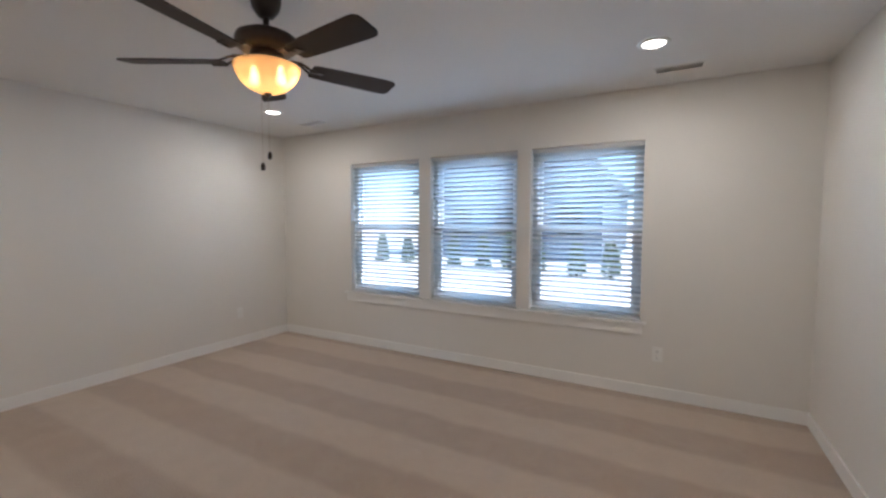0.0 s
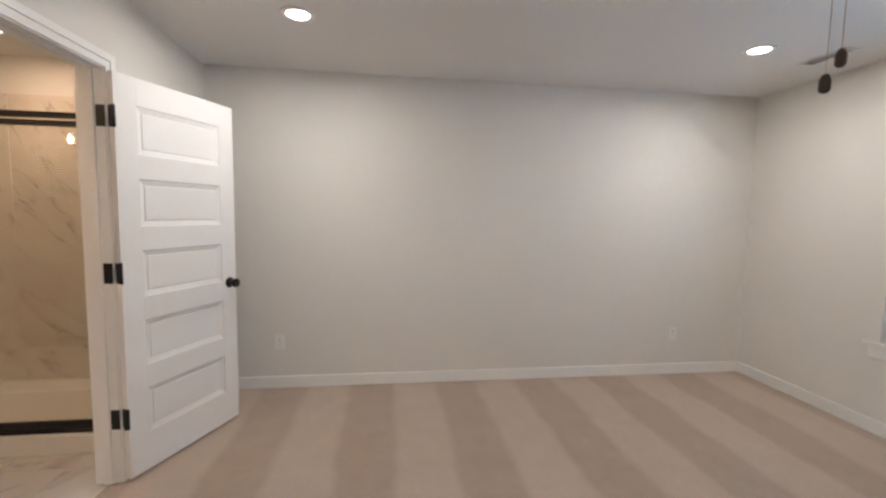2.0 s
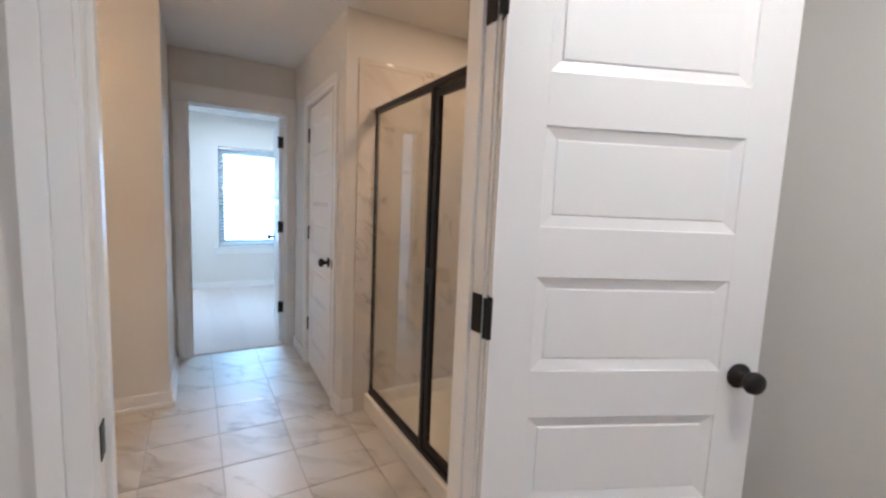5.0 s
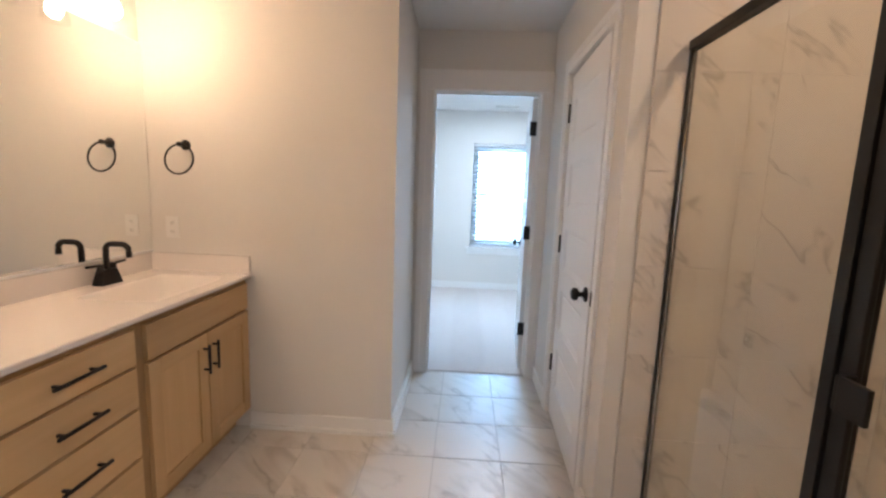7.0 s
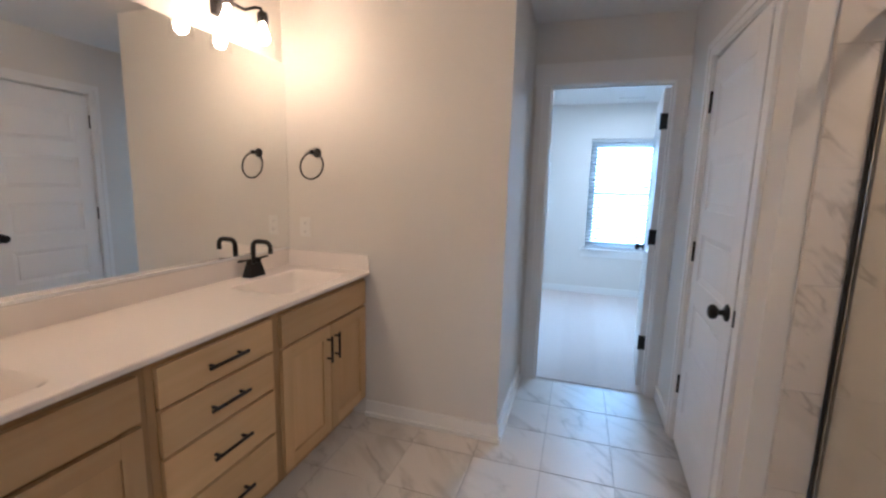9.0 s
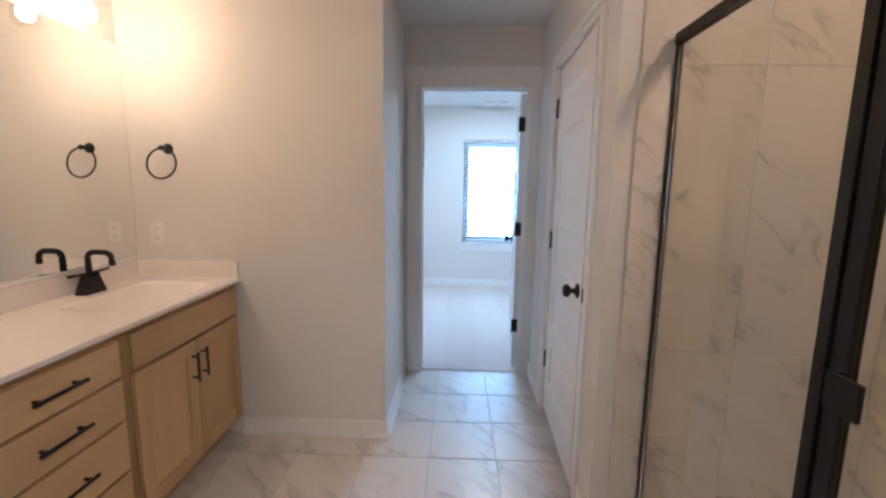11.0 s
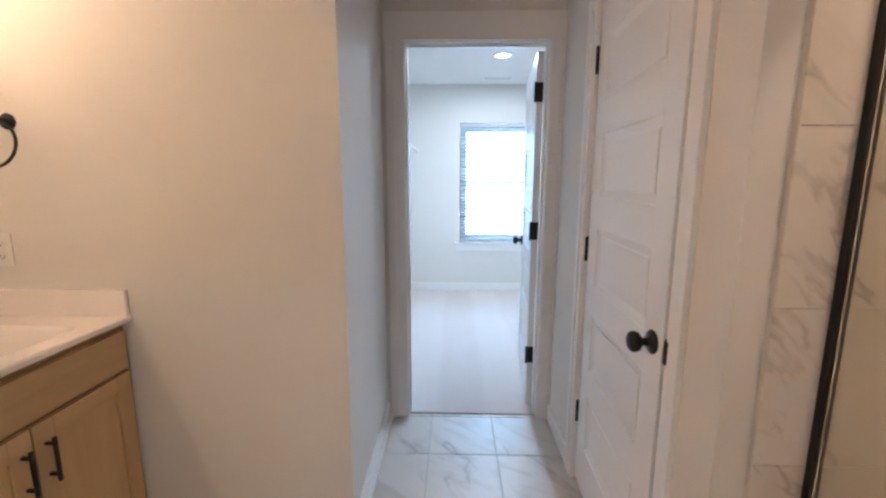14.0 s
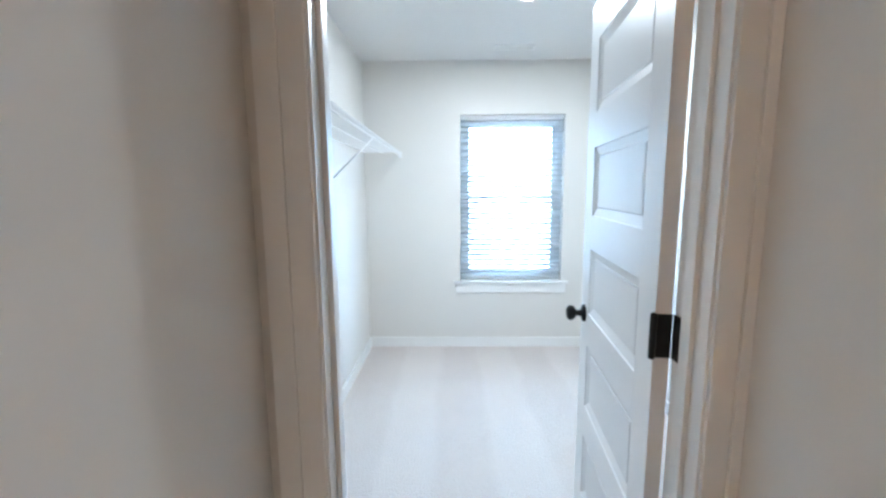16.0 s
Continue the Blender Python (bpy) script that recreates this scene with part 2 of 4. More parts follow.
# ---- mesh helpers ----
def box(bm, x0, x1, y0, y1, z0, z1, bevel=0.0):
    made = bmesh.ops.create_cube(bm, size=1.0)["verts"]
    for v in made:
        v.co = Vector((x0 + (v.co.x + 0.5) * (x1 - x0), y0 + (v.co.y + 0.5) * (y1 - y0), z0 + (v.co.z + 0.5) * (z1 - z0)))
    if bevel:
        edges = list({e for v in made for e in v.link_edges})
        bmesh.ops.bevel(bm, geom=edges, offset=bevel, segments=2, affect="EDGES", profile=0.7)
    return bm


def boxes(*rows, bevel=0.0):
    bm = bmesh.new()
    for r in rows:
        box(bm, *r, bevel=bevel)
    return bm


def lathe(profile, steps=32, axis="z", at=(0, 0, 0)):
    """A turned shape from (radius, height) rows, about z, x or y."""
    bm = bmesh.new()
    rings = []
    for r, h in profile:
        ring = []
        for k in range(steps):
            a = 2 * math.pi * k / steps
            p = (r * math.cos(a), r * math.sin(a), h)
            p = {"z": p, "x": (p[2], p[0], p[1]), "y": (p[1], p[2], p[0])}[axis]
            ring.append(bm.verts.new(Vector(p) + Vector(at)))
        rings.append(ring)
    for a, b in zip(rings, rings[1:]):
        for k in range(steps):
            bm.faces.new((a[k], a[(k + 1) % steps], b[(k + 1) % steps], b[k]))
    for ring, (r, h) in ((rings[0], profile[0]), (rings[-1], profile[-1])):
        if r > 1e-4:
            bm.faces.new(ring)
    bmesh.ops.remove_doubles(bm, verts=bm.verts, dist=1e-5)
    bmesh.ops.recalc_face_normals(bm, faces=bm.faces)
    for f in bm.faces:
        f.smooth = len(f.verts) <= 4
    return bm


def tube(points, radius, steps=10):
    """A round bar along a line of points."""
    bm = bmesh.new()
    pts = [Vector(p) for p in points]
    rings = []
    for i, p in enumerate(pts):
        d = (pts[min(i + 1, len(pts) - 1)] - pts[max(i - 1, 0)]).normalized()
        side = d.cross(Vector((0, 0, 1)))
        if side.length < 0.1:
            side = d.cross(Vector((0, 1, 0)))
        side.normalize()
        up = side.cross(d)
        rings.append([bm.verts.new(p + radius * (math.cos(2 * math.pi * k / steps) * side + math.sin(2 * math.pi * k / steps) * up)) for k in range(steps)])
    for a, b in zip(rings, rings[1:]):
        for k in range(steps):
            bm.faces.new((a[k], a[(k + 1) % steps], b[(k + 1) % steps], b[k])).smooth = True
    bm.faces.new(rings[0])
    bm.faces.new(rings[-1])
    bmesh.ops.recalc_face_normals(bm, faces=bm.faces)
    return bm


def mesh_of(name, bm, mat):
    me = bpy.data.meshes.new(name)
    bm.to_mesh(me)
    bm.free()
    me.materials.append(mat)
    return me


def part(name, bm, mat, parent, label=""):
    ob = new(name, mesh_of(name, bm, mat))
    ob.parent = parent
    return tagged(ob, label)


def thing(name, label, category, group="", at=None):
    ob = new(name)
    ob.empty_display_size = 0.05
    if at is not None:
        ob.matrix_basis = at
    return tagged(ob, label, category, group)


def structure(name, bm, mat, label="", category=""):
    return tagged(new(name, mesh_of(name, bm, mat)), label, category, kind="structure")


def wall(name, along, lo, hi, a0, a1, openings=(), top=2.47, mat=None):
    """A wall with real openings. along 'x': it runs a0..a1 in x and is lo..hi thick in y; 'y' the other way round.
    openings: (from, to, bottom, top)."""
    spans, at = [], a0
    for o0, o1, z0, z1 in sorted(openings):
        spans += [(at, o0, -0.05, top), (o0, o1, z1, top)]
        if z0 > 0:
            spans.append((o0, o1, -0.05, z0))
        at = o1
    spans.append((at, a1, -0.05, top))
    rows = [(s, e, lo, hi, z0, z1) if along == "x" else (lo, hi, s, e, z0, z1) for s, e, z0, z1 in spans if e - s > 1e-4]
    return structure(name, boxes(*rows), mat or PAINT, "smooth off-white painted drywall", "wall")


# ---- structure ----
BX0, BX1, BY0, BY1 = -3.255, 1.935, -0.30, 4.236       # bedroom
WIN = [(-2.166, -1.243), (-1.108, -0.190), (-0.065, 0.855)]
WZ0, WZ1 = 0.605, 2.05
CW = (-2.664, -1.787)
CWZ0, CWZ1 = 0.605, 2.02
D1 = (-2.112, -1.352)                                  # bathroom doorway, in x
D2 = (-2.893, -2.165)                                  # linen doorway, in y
D3 = (-2.195, -1.458)                                  # closet doorway, in x
JAMB = 0.019
HEAD = 2.052
T = 0.115
wall("wall_north", "x", BY1, BY1 + 0.16, BX0 - T, BX1 + T, [(a, b, WZ0, WZ1) for a, b in WIN])
wall("wall_west", "y", BX0 - T, BX0, BY0 - T, BY1)
wall("wall_east", "y", BX1, BX1 + T, BY0 - T, BY1)
wall("wall_south", "x", BY0 - T, BY0, BX0, BX1, [(D1[0] - JAMB, D1[1] + JAMB, 0, HEAD + JAMB)])
wall("wall_bath_east", "y", 0.0, T, -2.535 - T, BY0 - T)
wall("wall_bath_south", "x", -2.535 - T, -2.535, -1.337, 0.0)
wall("wall_passage_east", "y", -1.337, -1.337 + T, -3.385, -2.535 - T)
wall("wall_linen", "y", -2.27 - T, -2.27, -3.385, -1.947, [(D2[0] - JAMB, D2[1] + JAMB, 0, HEAD + JAMB)])
wall("wall_shower_south", "x", -1.947 - T, -1.947, -3.31, -2.27 - T)
wall("wall_bath_west", "y", -3.31 - T, -3.31, -3.385, BY0 - T)
wall("wall_closet_north", "x", -3.50, -3.385, -3.31 - T, -0.975 + T, [(D3[0] - JAMB, D3[1] + JAMB, 0, HEAD + JAMB)])
wall("wall_closet_east", "y", -0.975, -0.975 + T, -6.233, -3.50)
wall("wall_closet_west", "y", -3.05 - T, -3.05, -6.233, -3.50)
wall("wall_closet_south", "x", -6.233 - 0.16, -6.233, -3.05 - T, -0.975 + T, [(CW[0], CW[1], CWZ0, CWZ1)])
structure("ceiling", boxes((-3.45, 2.06, -6.40, 4.40, 2.452, 2.62)), CEILING, "flat white painted ceiling", "ceiling")
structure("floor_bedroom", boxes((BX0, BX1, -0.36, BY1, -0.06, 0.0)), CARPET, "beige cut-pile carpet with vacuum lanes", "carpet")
structure("floor_closet", boxes((-3.05, -0.975, -6.233, -3.412, -0.06, 0.006)), CLOSET_CARPET_LIT, "beige cut-pile carpet, lightened with painted-in daylight", "carpet")
floor_bath = structure("floor_bathroom", boxes((-3.31, 0.0, -3.412, -0.36, -0.06, -0.004)), GROUT, "square marble-look floor tiles with pale grout", "tile floor")


def trim_run(name, rows, label="white painted baseboard"):
    return structure(name, boxes(*rows, bevel=0.003), TRIM, label, "trim")


BB, BT = 0.092, 0.013
trim_run("baseboard_north", [(BX0, BX1, BY1 - BT, BY1, 0, BB)])
trim_run("baseboard_west", [(BX0, BX0 + BT, BY0, BY1 - BT, 0, BB)])
trim_run("baseboard_east", [(BX1 - BT, BX1, BY0, BY1 - BT, 0, BB)])
trim_run("baseboard_south", [(BX0 + BT, D1[0] - 0.07, BY0, BY0 + BT, 0, BB), (D1[1] + 0.07, BX1 - BT, BY0, BY0 + BT, 0, BB)])


trim_run("baseboard_bath_south", [(-1.337 - BT, -0.54, -2.535, -2.535 + BT, 0, BB), (-1.337 - BT - 0.016, -0.54, -2.535 + BT, -2.535 + BT + 0.016, 0, 0.023)])
trim_run("baseboard_passage_east", [(-1.337 - BT, -1.337, -3.37, -2.5355, 0, BB), (-1.337 - BT - 0.016, -1.337 - BT, -3.37, -2.5355, 0, 0.023)])
trim_run("baseboard_linen", [(-2.27, -2.27 + BT, -3.37, D2[0] - 0.075, 0, BB), (-2.27, -2.27 + BT, D2[1] + 0.085, -1.947 + BT, 0, BB), (-2.345, -2.2705, -1.947, -1.947 + BT, 0, BB),
    (-2.27 + BT, -2.27 + BT + 0.016, D2[1] + 0.085, -1.947 + BT + 0.016, 0, 0.023)])
trim_run("baseboard_closet_south", [(-3.05, -0.975, -6.233, -6.233 + BT, 0, BB)])
trim_run("baseboard_closet_east", [(-0.975 - BT, -0.975, -6.233 + BT, -3.50, 0, BB)])
trim_run("baseboard_closet_west", [(-3.05, -3.05 + BT, -6.233 + BT, -3.50, 0, BB)])


def doorway(name, along, lo, hi, a0, a1, stop, sides, width=0.065, header=0.0):
    """Jambs, door stop and casing round an opening. sides: which faces of the wall carry casing (-1 lo, +1 hi)."""
    def row(s, e, d0, d1, z0, z1):
        return (s, e, d0, d1, z0, z1) if along == "x" else (d0, d1, s, e, z0, z1)
    frame_ob = structure(name, boxes(row(a0 - JAMB, a0, lo - 0.002, hi + 0.002, 0, HEAD + JAMB), row(a1, a1 + JAMB, lo - 0.002, hi + 0.002, 0, HEAD + JAMB),
        row(a0, a1, lo - 0.002, hi + 0.002, HEAD, HEAD + JAMB), bevel=0.001), TRIM, "white painted door frame", "door frame")
    part("door_stop", boxes(row(a0, a0 + 0.011, stop[0], stop[1], 0, HEAD - 0.011), row(a1 - 0.011, a1, stop[0], stop[1], 0, HEAD - 0.011), row(a0, a1, stop[0], stop[1], HEAD - 0.011, HEAD), bevel=0.002), TRIM, frame_ob)
    for s in sides:
        def layer(inner, outer, depth, z1):
            d0, d1 = (hi, hi + depth) if s > 0 else (lo - depth, lo)
            for lo_e, hi_e in ((a0 - outer, a0 - inner), (a1 + inner, a1 + outer)):
                part("casing", boxes(row(lo_e, hi_e, d0, d1, 0, HEAD + inner if header else z1), bevel=0.0025), TRIM, frame_ob)
            if not header:
                part("casing", boxes(row(a0 - inner, a1 + inner, d0, d1, HEAD + inner, HEAD + outer), bevel=0.0025), TRIM, frame_ob)
        layer(0.006, width * 0.55, 0.011, HEAD + width * 0.55)
        layer(width * 0.55, width, 0.017, HEAD + width)
        if header:
            d0, d1 = (hi, hi + 0.019) if s > 0 else (lo - 0.019, lo)
            part("header", boxes(row(a0 - width - 0.008, a1 + width + 0.008, d0, d1, HEAD + 0.006, HEAD + header), bevel=0.003), TRIM, frame_ob)
    return frame_ob


frame_1 = doorway("door_frame_bathroom", "x", BY0 - T, BY0, D1[0], D1[1], (BY0 - 0.075, BY0 - 0.04), (1, -1), 0.075)
frame_2 = doorway("door_frame_linen", "y", -2.27 - T, -2.27, D2[0], D2[1], (-2.345, -2.31), (1,), 0.075)
frame_3 = doorway("door_frame_closet", "x", -3.50, -3.385, D3[0], D3[1], (-3.46, -3.425), (1, -1), 0.098, 0.14)


# ---- doors ----
def panel_mesh(w, h, t, slope=0.030):
    """A recessed door panel with sloped edges on both faces, in x and z, about its centre."""
    bm = bmesh.new()
    for s in (1, -1):
        rings = []
        for inset, d in ((0, t / 2), (0.002, t / 2 - 0.0035), (slope, t / 2 - 0.0120), (slope + 0.003, t / 2 - 0.0085)):
            x, z = w / 2 - inset, h / 2 - inset
            rings.append([bm.verts.new((a, s * d, c)) for a, c in ((-x, -z), (x, -z), (x, z), (-x, z))])
        for a, b in zip(rings, rings[1:]):
            for k in range(4):
                bm.faces.new((a[k], a[(k + 1) % 4], b[(k + 1) % 4], b[k]))
        bm.faces.new(rings[-1])
    bmesh.ops.recalc_face_normals(bm, faces=bm.faces)
    return bm


def make_door(name, label, width, m, pin_side, z1=2.042):
    """Five-panel leaf. Hinge edge at x = 0, leaf along +x, thickness 35 mm about y = 0. pin_side: the face on which the hinge pins stand."""
    leaf = thing(name, label, "door", at=m)
    t, z0, stile = 0.035, 0.014, 0.112
    heights = [0.24] * 5
    gap = (z1 - z0 - sum(heights) - 0.205 - 0.135) / 4
    for x0, x1 in ((0.002, stile), (width - stile, width)):
        part("stile", boxes((x0, x1, -t / 2, t / 2, z0, z1), bevel=0.0015), DOOR, leaf)
    z = z0
    rail_heights = [0.205, gap, gap, gap, gap, 0.135]
    for k, rh in enumerate(rail_heights):
        part("rail", boxes((stile, width - stile, -t / 2, t / 2, z, z + rh)), DOOR, leaf)
        z += rh
        if k < 5:
            p = part("panel", panel_mesh(width - 2 * stile, heights[k], t), DOOR, leaf)
            p.location = (width / 2, 0, z + heights[k] / 2)
            z += heights[k]
    for s in (1, -1):
        knob = part("knob", lathe([(0, 0), (0.033, 0), (0.034, 0.004), (0.030, 0.009), (0.013, 0.012), (0.011, 0.028), (0.017, 0.034), (0.026, 0.040), (0.0295, 0.050), (0.027, 0.060), (0.018, 0.066), (0, 0.067)], 28), BLACK, leaf, "matt black round door knob")
        knob.location, knob.rotation_euler = (width - 0.056, s * t / 2, 0.93), (radians(-90 * s), 0, 0)
    part("latch", boxes((width - 0.0005, width + 0.0018, -0.0125, 0.0125, 0.90, 0.96), (width, width + 0.008, -0.006, 0.007, 0.921, 0.939), bevel=0.001), BLACK, leaf)
    for z in (0.285, 1.028, 1.783):
        h = part("hinge", boxes((-0.0015, 0.0018, -0.0175, 0.0175, z, z + 0.10)), BLACK, leaf, "matt black butt hinge")
        y = pin_side * (t / 2 + 0.005)
        part("hinge_pin", lathe([(0.0, z - 0.004), (0.005, z - 0.002), (0.0075, z), (0.0075, z + 0.10), (0.005, z + 0.103), (0, z + 0.105)], 14, at=(-0.003, y, 0)), BLACK, h)
    return leaf


DOOR_1 = math.degrees(math.atan2(0.305, -0.683))
bathroom_door = make_door("bathroom_door", "white five-panel door standing wide open into the bedroom", 0.740, pose(D1[0] - 0.004, BY0 + 0.026, 0, 0, 0, DOOR_1), -1)
make_door("linen_door", "white five-panel linen closet door, slightly ajar", 0.720, pose(-2.299, D2[0] + 0.003, 0, 0, 0, 90 - 2.0), -1, 2.034)
make_door("closet_door", "white five-panel closet door standing open into the closet", 0.727, pose(D3[0] + 0.022, -3.506, 0, 0, 0, -95.2), 1)


for z in (0.285, 1.028, 1.783):
    part("hinge_knuckle", boxes((-0.017, 0.001, -0.0235, -0.0125, z, z + 0.10), bevel=0.003), BLACK, bathroom_door, "matt black hinge knuckle")
    part("hinge_plate", boxes((D1[0], D1[0] + 0.0025, BY0 - 0.036, BY0 + 0.004, z, z + 0.10)), BLACK, frame_1, "matt black hinge plate")
    part("hinge_plate", boxes((D3[0], D3[0] + 0.0025, -3.504, -3.466, z, z + 0.10)), BLACK, frame_3, "matt black hinge plate")
part("strike_plate", boxes((D1[1] - 0.002, D1[1], BY0 - 0.040, BY0 - 0.006, 0.90, 0.96)), BLACK, frame_1, "matt black strike plate")
part("strike_plate", boxes((-2.300, -2.2565, D2[1] - 0.002, D2[1] + 0.015, 0.895, 0.957), bevel=0.002), BLACK, frame_2, "matt black strike plate")

# ---- windows and blinds ----
def window(name, x0, x1, z0, z1, y, out):
    """A white single-hung window set back in the wall; out: +1 when outdoors lies towards +y."""
    def row(a, b, d0, d1, c, d):
        p, q = y + out * d0, y + out * d1
        return (a, b, min(p, q), max(p, q), c, d)
    mid = (z0 + z1) / 2 + 0.02
    w = tagged(new(name), "white vinyl single-hung window with clear panes", "window", kind="structure")
    f = 0.045
    part("window_frame", boxes(row(x0, x0 + f, 0.085, 0.155, z0, z1), row(x1 - f, x1, 0.085, 0.155, z0, z1), row(x0 + f, x1 - f, 0.085, 0.155, z0, z0 + f), row(x0 + f, x1 - f, 0.085, 0.155, z1 - f, z1), bevel=0.003), VINYL, w)
    for k, (c, d, dep) in enumerate(((z0 + f, mid + 0.02, 0.092), (mid - 0.02, z1 - f, 0.12))):
        a, b, s = x0 + f, x1 - f, 0.035
        part("sash", boxes(row(a, a + s, dep, dep + 0.026, c, d), row(b - s, b, dep, dep + 0.026, c, d), row(a + s, b - s, dep, dep + 0.026, c, c + s), row(a + s, b - s, dep, dep + 0.026, d - s, d), bevel=0.003), VINYL, w)
        pane = part("pane", boxes(row(a + s - 0.004, b - s + 0.004, dep + 0.011, dep + 0.015, c + s - 0.004, d - s + 0.004)), GLASS, w)
        pane.visible_shadow = False
    return w


def blind(label, x0, x1, z0, z1, y, out, tilt):
    """A two-inch slatted blind hung inside the opening."""
    b = thing("window_blind", label, "blind", "slatted window blinds")
    a, c = x0 + 0.006, x1 - 0.006
    yc = y + out * 0.045
    part("headrail", boxes((a, c, yc - 0.028, yc + 0.028, z1 - 0.040, z1 - 0.003), bevel=0.004), SLAT, b)
    part("bottom_rail", boxes((a, c, yc - 0.025, yc + 0.025, z0 + 0.008, z0 + 0.026), bevel=0.005), SLAT, b)
    bm = bmesh.new()
    n, half = 6, 0.0255
    top, low = [], []
    for k in range(n + 1):
        u = -half + 2 * half * k / n
        h = 0.0035 * (1 - (u / half) ** 2)
        top.append([bm.verts.new((s, u, h + 0.0013)) for s in (a, c)])
        low.append([bm.verts.new((s, u, h - 0.0013)) for s in (a, c)])
    for k in range(n):
        bm.faces.new((top[k][0], top[k][1], top[k + 1][1], top[k + 1][0])).smooth = True
        bm.faces.new((low[k][0], low[k + 1][0], low[k + 1][1], low[k][1])).smooth = True
    for s in (0, 1):
        bm.faces.new([t[s] for t in top] + [t[s] for t in reversed(low)])
    bm.faces.new((top[0][0], low[0][0], low[0][1], top[0][1]))
    bm.faces.new((top[n][0], top[n][1], low[n][1], low[n][0]))
    bmesh.ops.recalc_face_normals(bm, faces=bm.faces)
    slat_mesh = mesh_of("slat", bm, SLAT)
    count = round((z1 - z0 - 0.085) / 0.0445)
    for k in range(count):
        s = new("slat", slat_mesh)
        s.parent = b
        s.location = (0, yc, z0 + 0.045 + (z1 - z0 - 0.095) * k / (count - 1))
        s.rotation_euler = (radians(tilt * out + random.uniform(-1.2, 1.2)), 0, 0)
    for u in (0.16, 0.84):
        x = a + (c - a) * u
        part("ladder_cord", boxes(*[(x - 0.001, x + 0.001, yc + d - 0.0007, yc + d + 0.0007, z0 + 0.02, z1 - 0.05) for d in (-0.027, 0.027)]), SLAT, b)
    return b


for k, (a, b) in enumerate(WIN):
    window("window_%d" % (k + 1), a, b, WZ0, WZ1, BY1, 1)
    blind("white two-inch slatted blind, slats open, in the bedroom window", a, b, WZ0, WZ1, BY1, 1, -30)
window("window_4", CW[0], CW[1], CWZ0, CWZ1, -6.233, -1)
blind("white two-inch slatted blind, slats open, in the closet window", CW[0], CW[1], CWZ0, CWZ1, -6.233, -1, 26)
trim_run("window_stool", [(-2.25, 0.90, BY1 - 0.03, BY1, WZ0 - 0.022, WZ0)] + [(a + 0.001, b - 0.001, BY1, BY1 + 0.085, WZ0 - 0.022, WZ0 + 0.002) for a, b in WIN], "white painted window stool")
trim_run("window_apron", [(-2.225, 0.875, BY1 - 0.014, BY1, WZ0 - 0.105, WZ0 - 0.022)], "white painted window apron")
trim_run("window_stool_closet", [(CW[0] - 0.06, CW[1] + 0.06, -6.233, -6.233 + 0.03, CWZ0 - 0.022, CWZ0), (CW[0] + 0.001, CW[1] - 0.001, -6.318, -6.233, CWZ0 - 0.022, CWZ0 + 0.002)], "white painted window stool")
trim_run("window_apron_closet", [(CW[0] - 0.04, CW[1] + 0.04, -6.233, -6.233 + 0.014, CWZ0 - 0.105, CWZ0 - 0.022)], "white painted window apron")


# ---- lamps on the ceiling ----
CEIL = 2.452
LENS = glowing("lamp_lens", (1.0, 0.90, 0.78), 6.0)


def can_light(x, y, watts=CAN_WATTS, place="ceiling"):
    lamp = thing("recessed_light", "round white recessed LED light, lit, in the " + place, "ceiling light", "recessed ceiling lights", pose(x, y, CEIL))
    part("trim_ring", lathe([(0.062, -0.004), (0.066, -0.009), (0.086, -0.007), (0.090, -0.001), (0.090, 0.0), (0.062, 0.0)], 36), PLASTIC, lamp)
    part("lens", lathe([(0, -0.0045), (0.060, -0.0045), (0.062, -0.003), (0, -0.002)], 36), LENS, lamp)
    light = new("recessed_light_glow", bpy.data.lights.new("recessed_light_glow", "AREA"))
    light.data.shape, light.data.size, light.data.energy, light.data.color = "DISK", 0.11, watts, {"shower ceiling": (1.0, 0.64, 0.36), "closet ceiling": (0.82, 0.93, 1.0)}.get(place, WARM)
    light.matrix_world = pose(x, y, CEIL - 0.012)
    return lamp


for x, y in ((-2.32, 0.55), (-2.32, 3.33), (0.94, 3.36), (0.94, 0.55)):
    can_light(x, y)
can_light(-2.14, -5.07, 9.5, "closet ceiling")
can_light(-2.825, -1.26, 1.9, "shower ceiling")

# ---- ground and distance ----
structure("ground", boxes((-400, 400, -400, 400, -0.9, -0.30)), material("pale_ground", (0.60, 0.58, 0.54), 0.95, second=(0.52, 0.50, 0.46), scale=0.4, grain=0.4, grain_scale=8), "pale dry bare earth reaching the horizon", "ground")


# ---- ceiling fan ----
FX, FY = -0.60, 1.90
fan = thing("ceiling_fan", "dark bronze five-blade ceiling fan with a lit amber glass bowl", "ceiling fan", at=pose(FX, FY, 0))
part("canopy", lathe([(0, CEIL), (0.068, CEIL), (0.068, 2.42), (0.060, 2.385), (0.035, 2.352), (0.018, 2.345), (0, 2.345)]), BRONZE, fan)
part("downrod", lathe([(0.013, 2.36), (0.013, 2.28)], 16), BRONZE, fan)
part("motor_housing", lathe([(0, 2.292), (0.03, 2.292), (0.045, 2.286), (0.10, 2.276), (0.130, 2.260), (0.138, 2.240), (0.136, 2.214), (0.115, 2.196), (0.085, 2.188), (0, 2.186)], 40), BRONZE, fan)
part("switch_housing", lathe([(0, 2.188), (0.072, 2.188), (0.076, 2.172), (0.072, 2.150), (0.058, 2.142), (0, 2.141)], 32), BRONZE, fan)
part("light_collar", lathe([(0, 2.145), (0.065, 2.145), (0.088, 2.138), (0.092, 2.131), (0.02, 2.129), (0, 2.129)], 32), BRONZE, fan)
AMBER = bpy.data.materials.new("amber_glass")
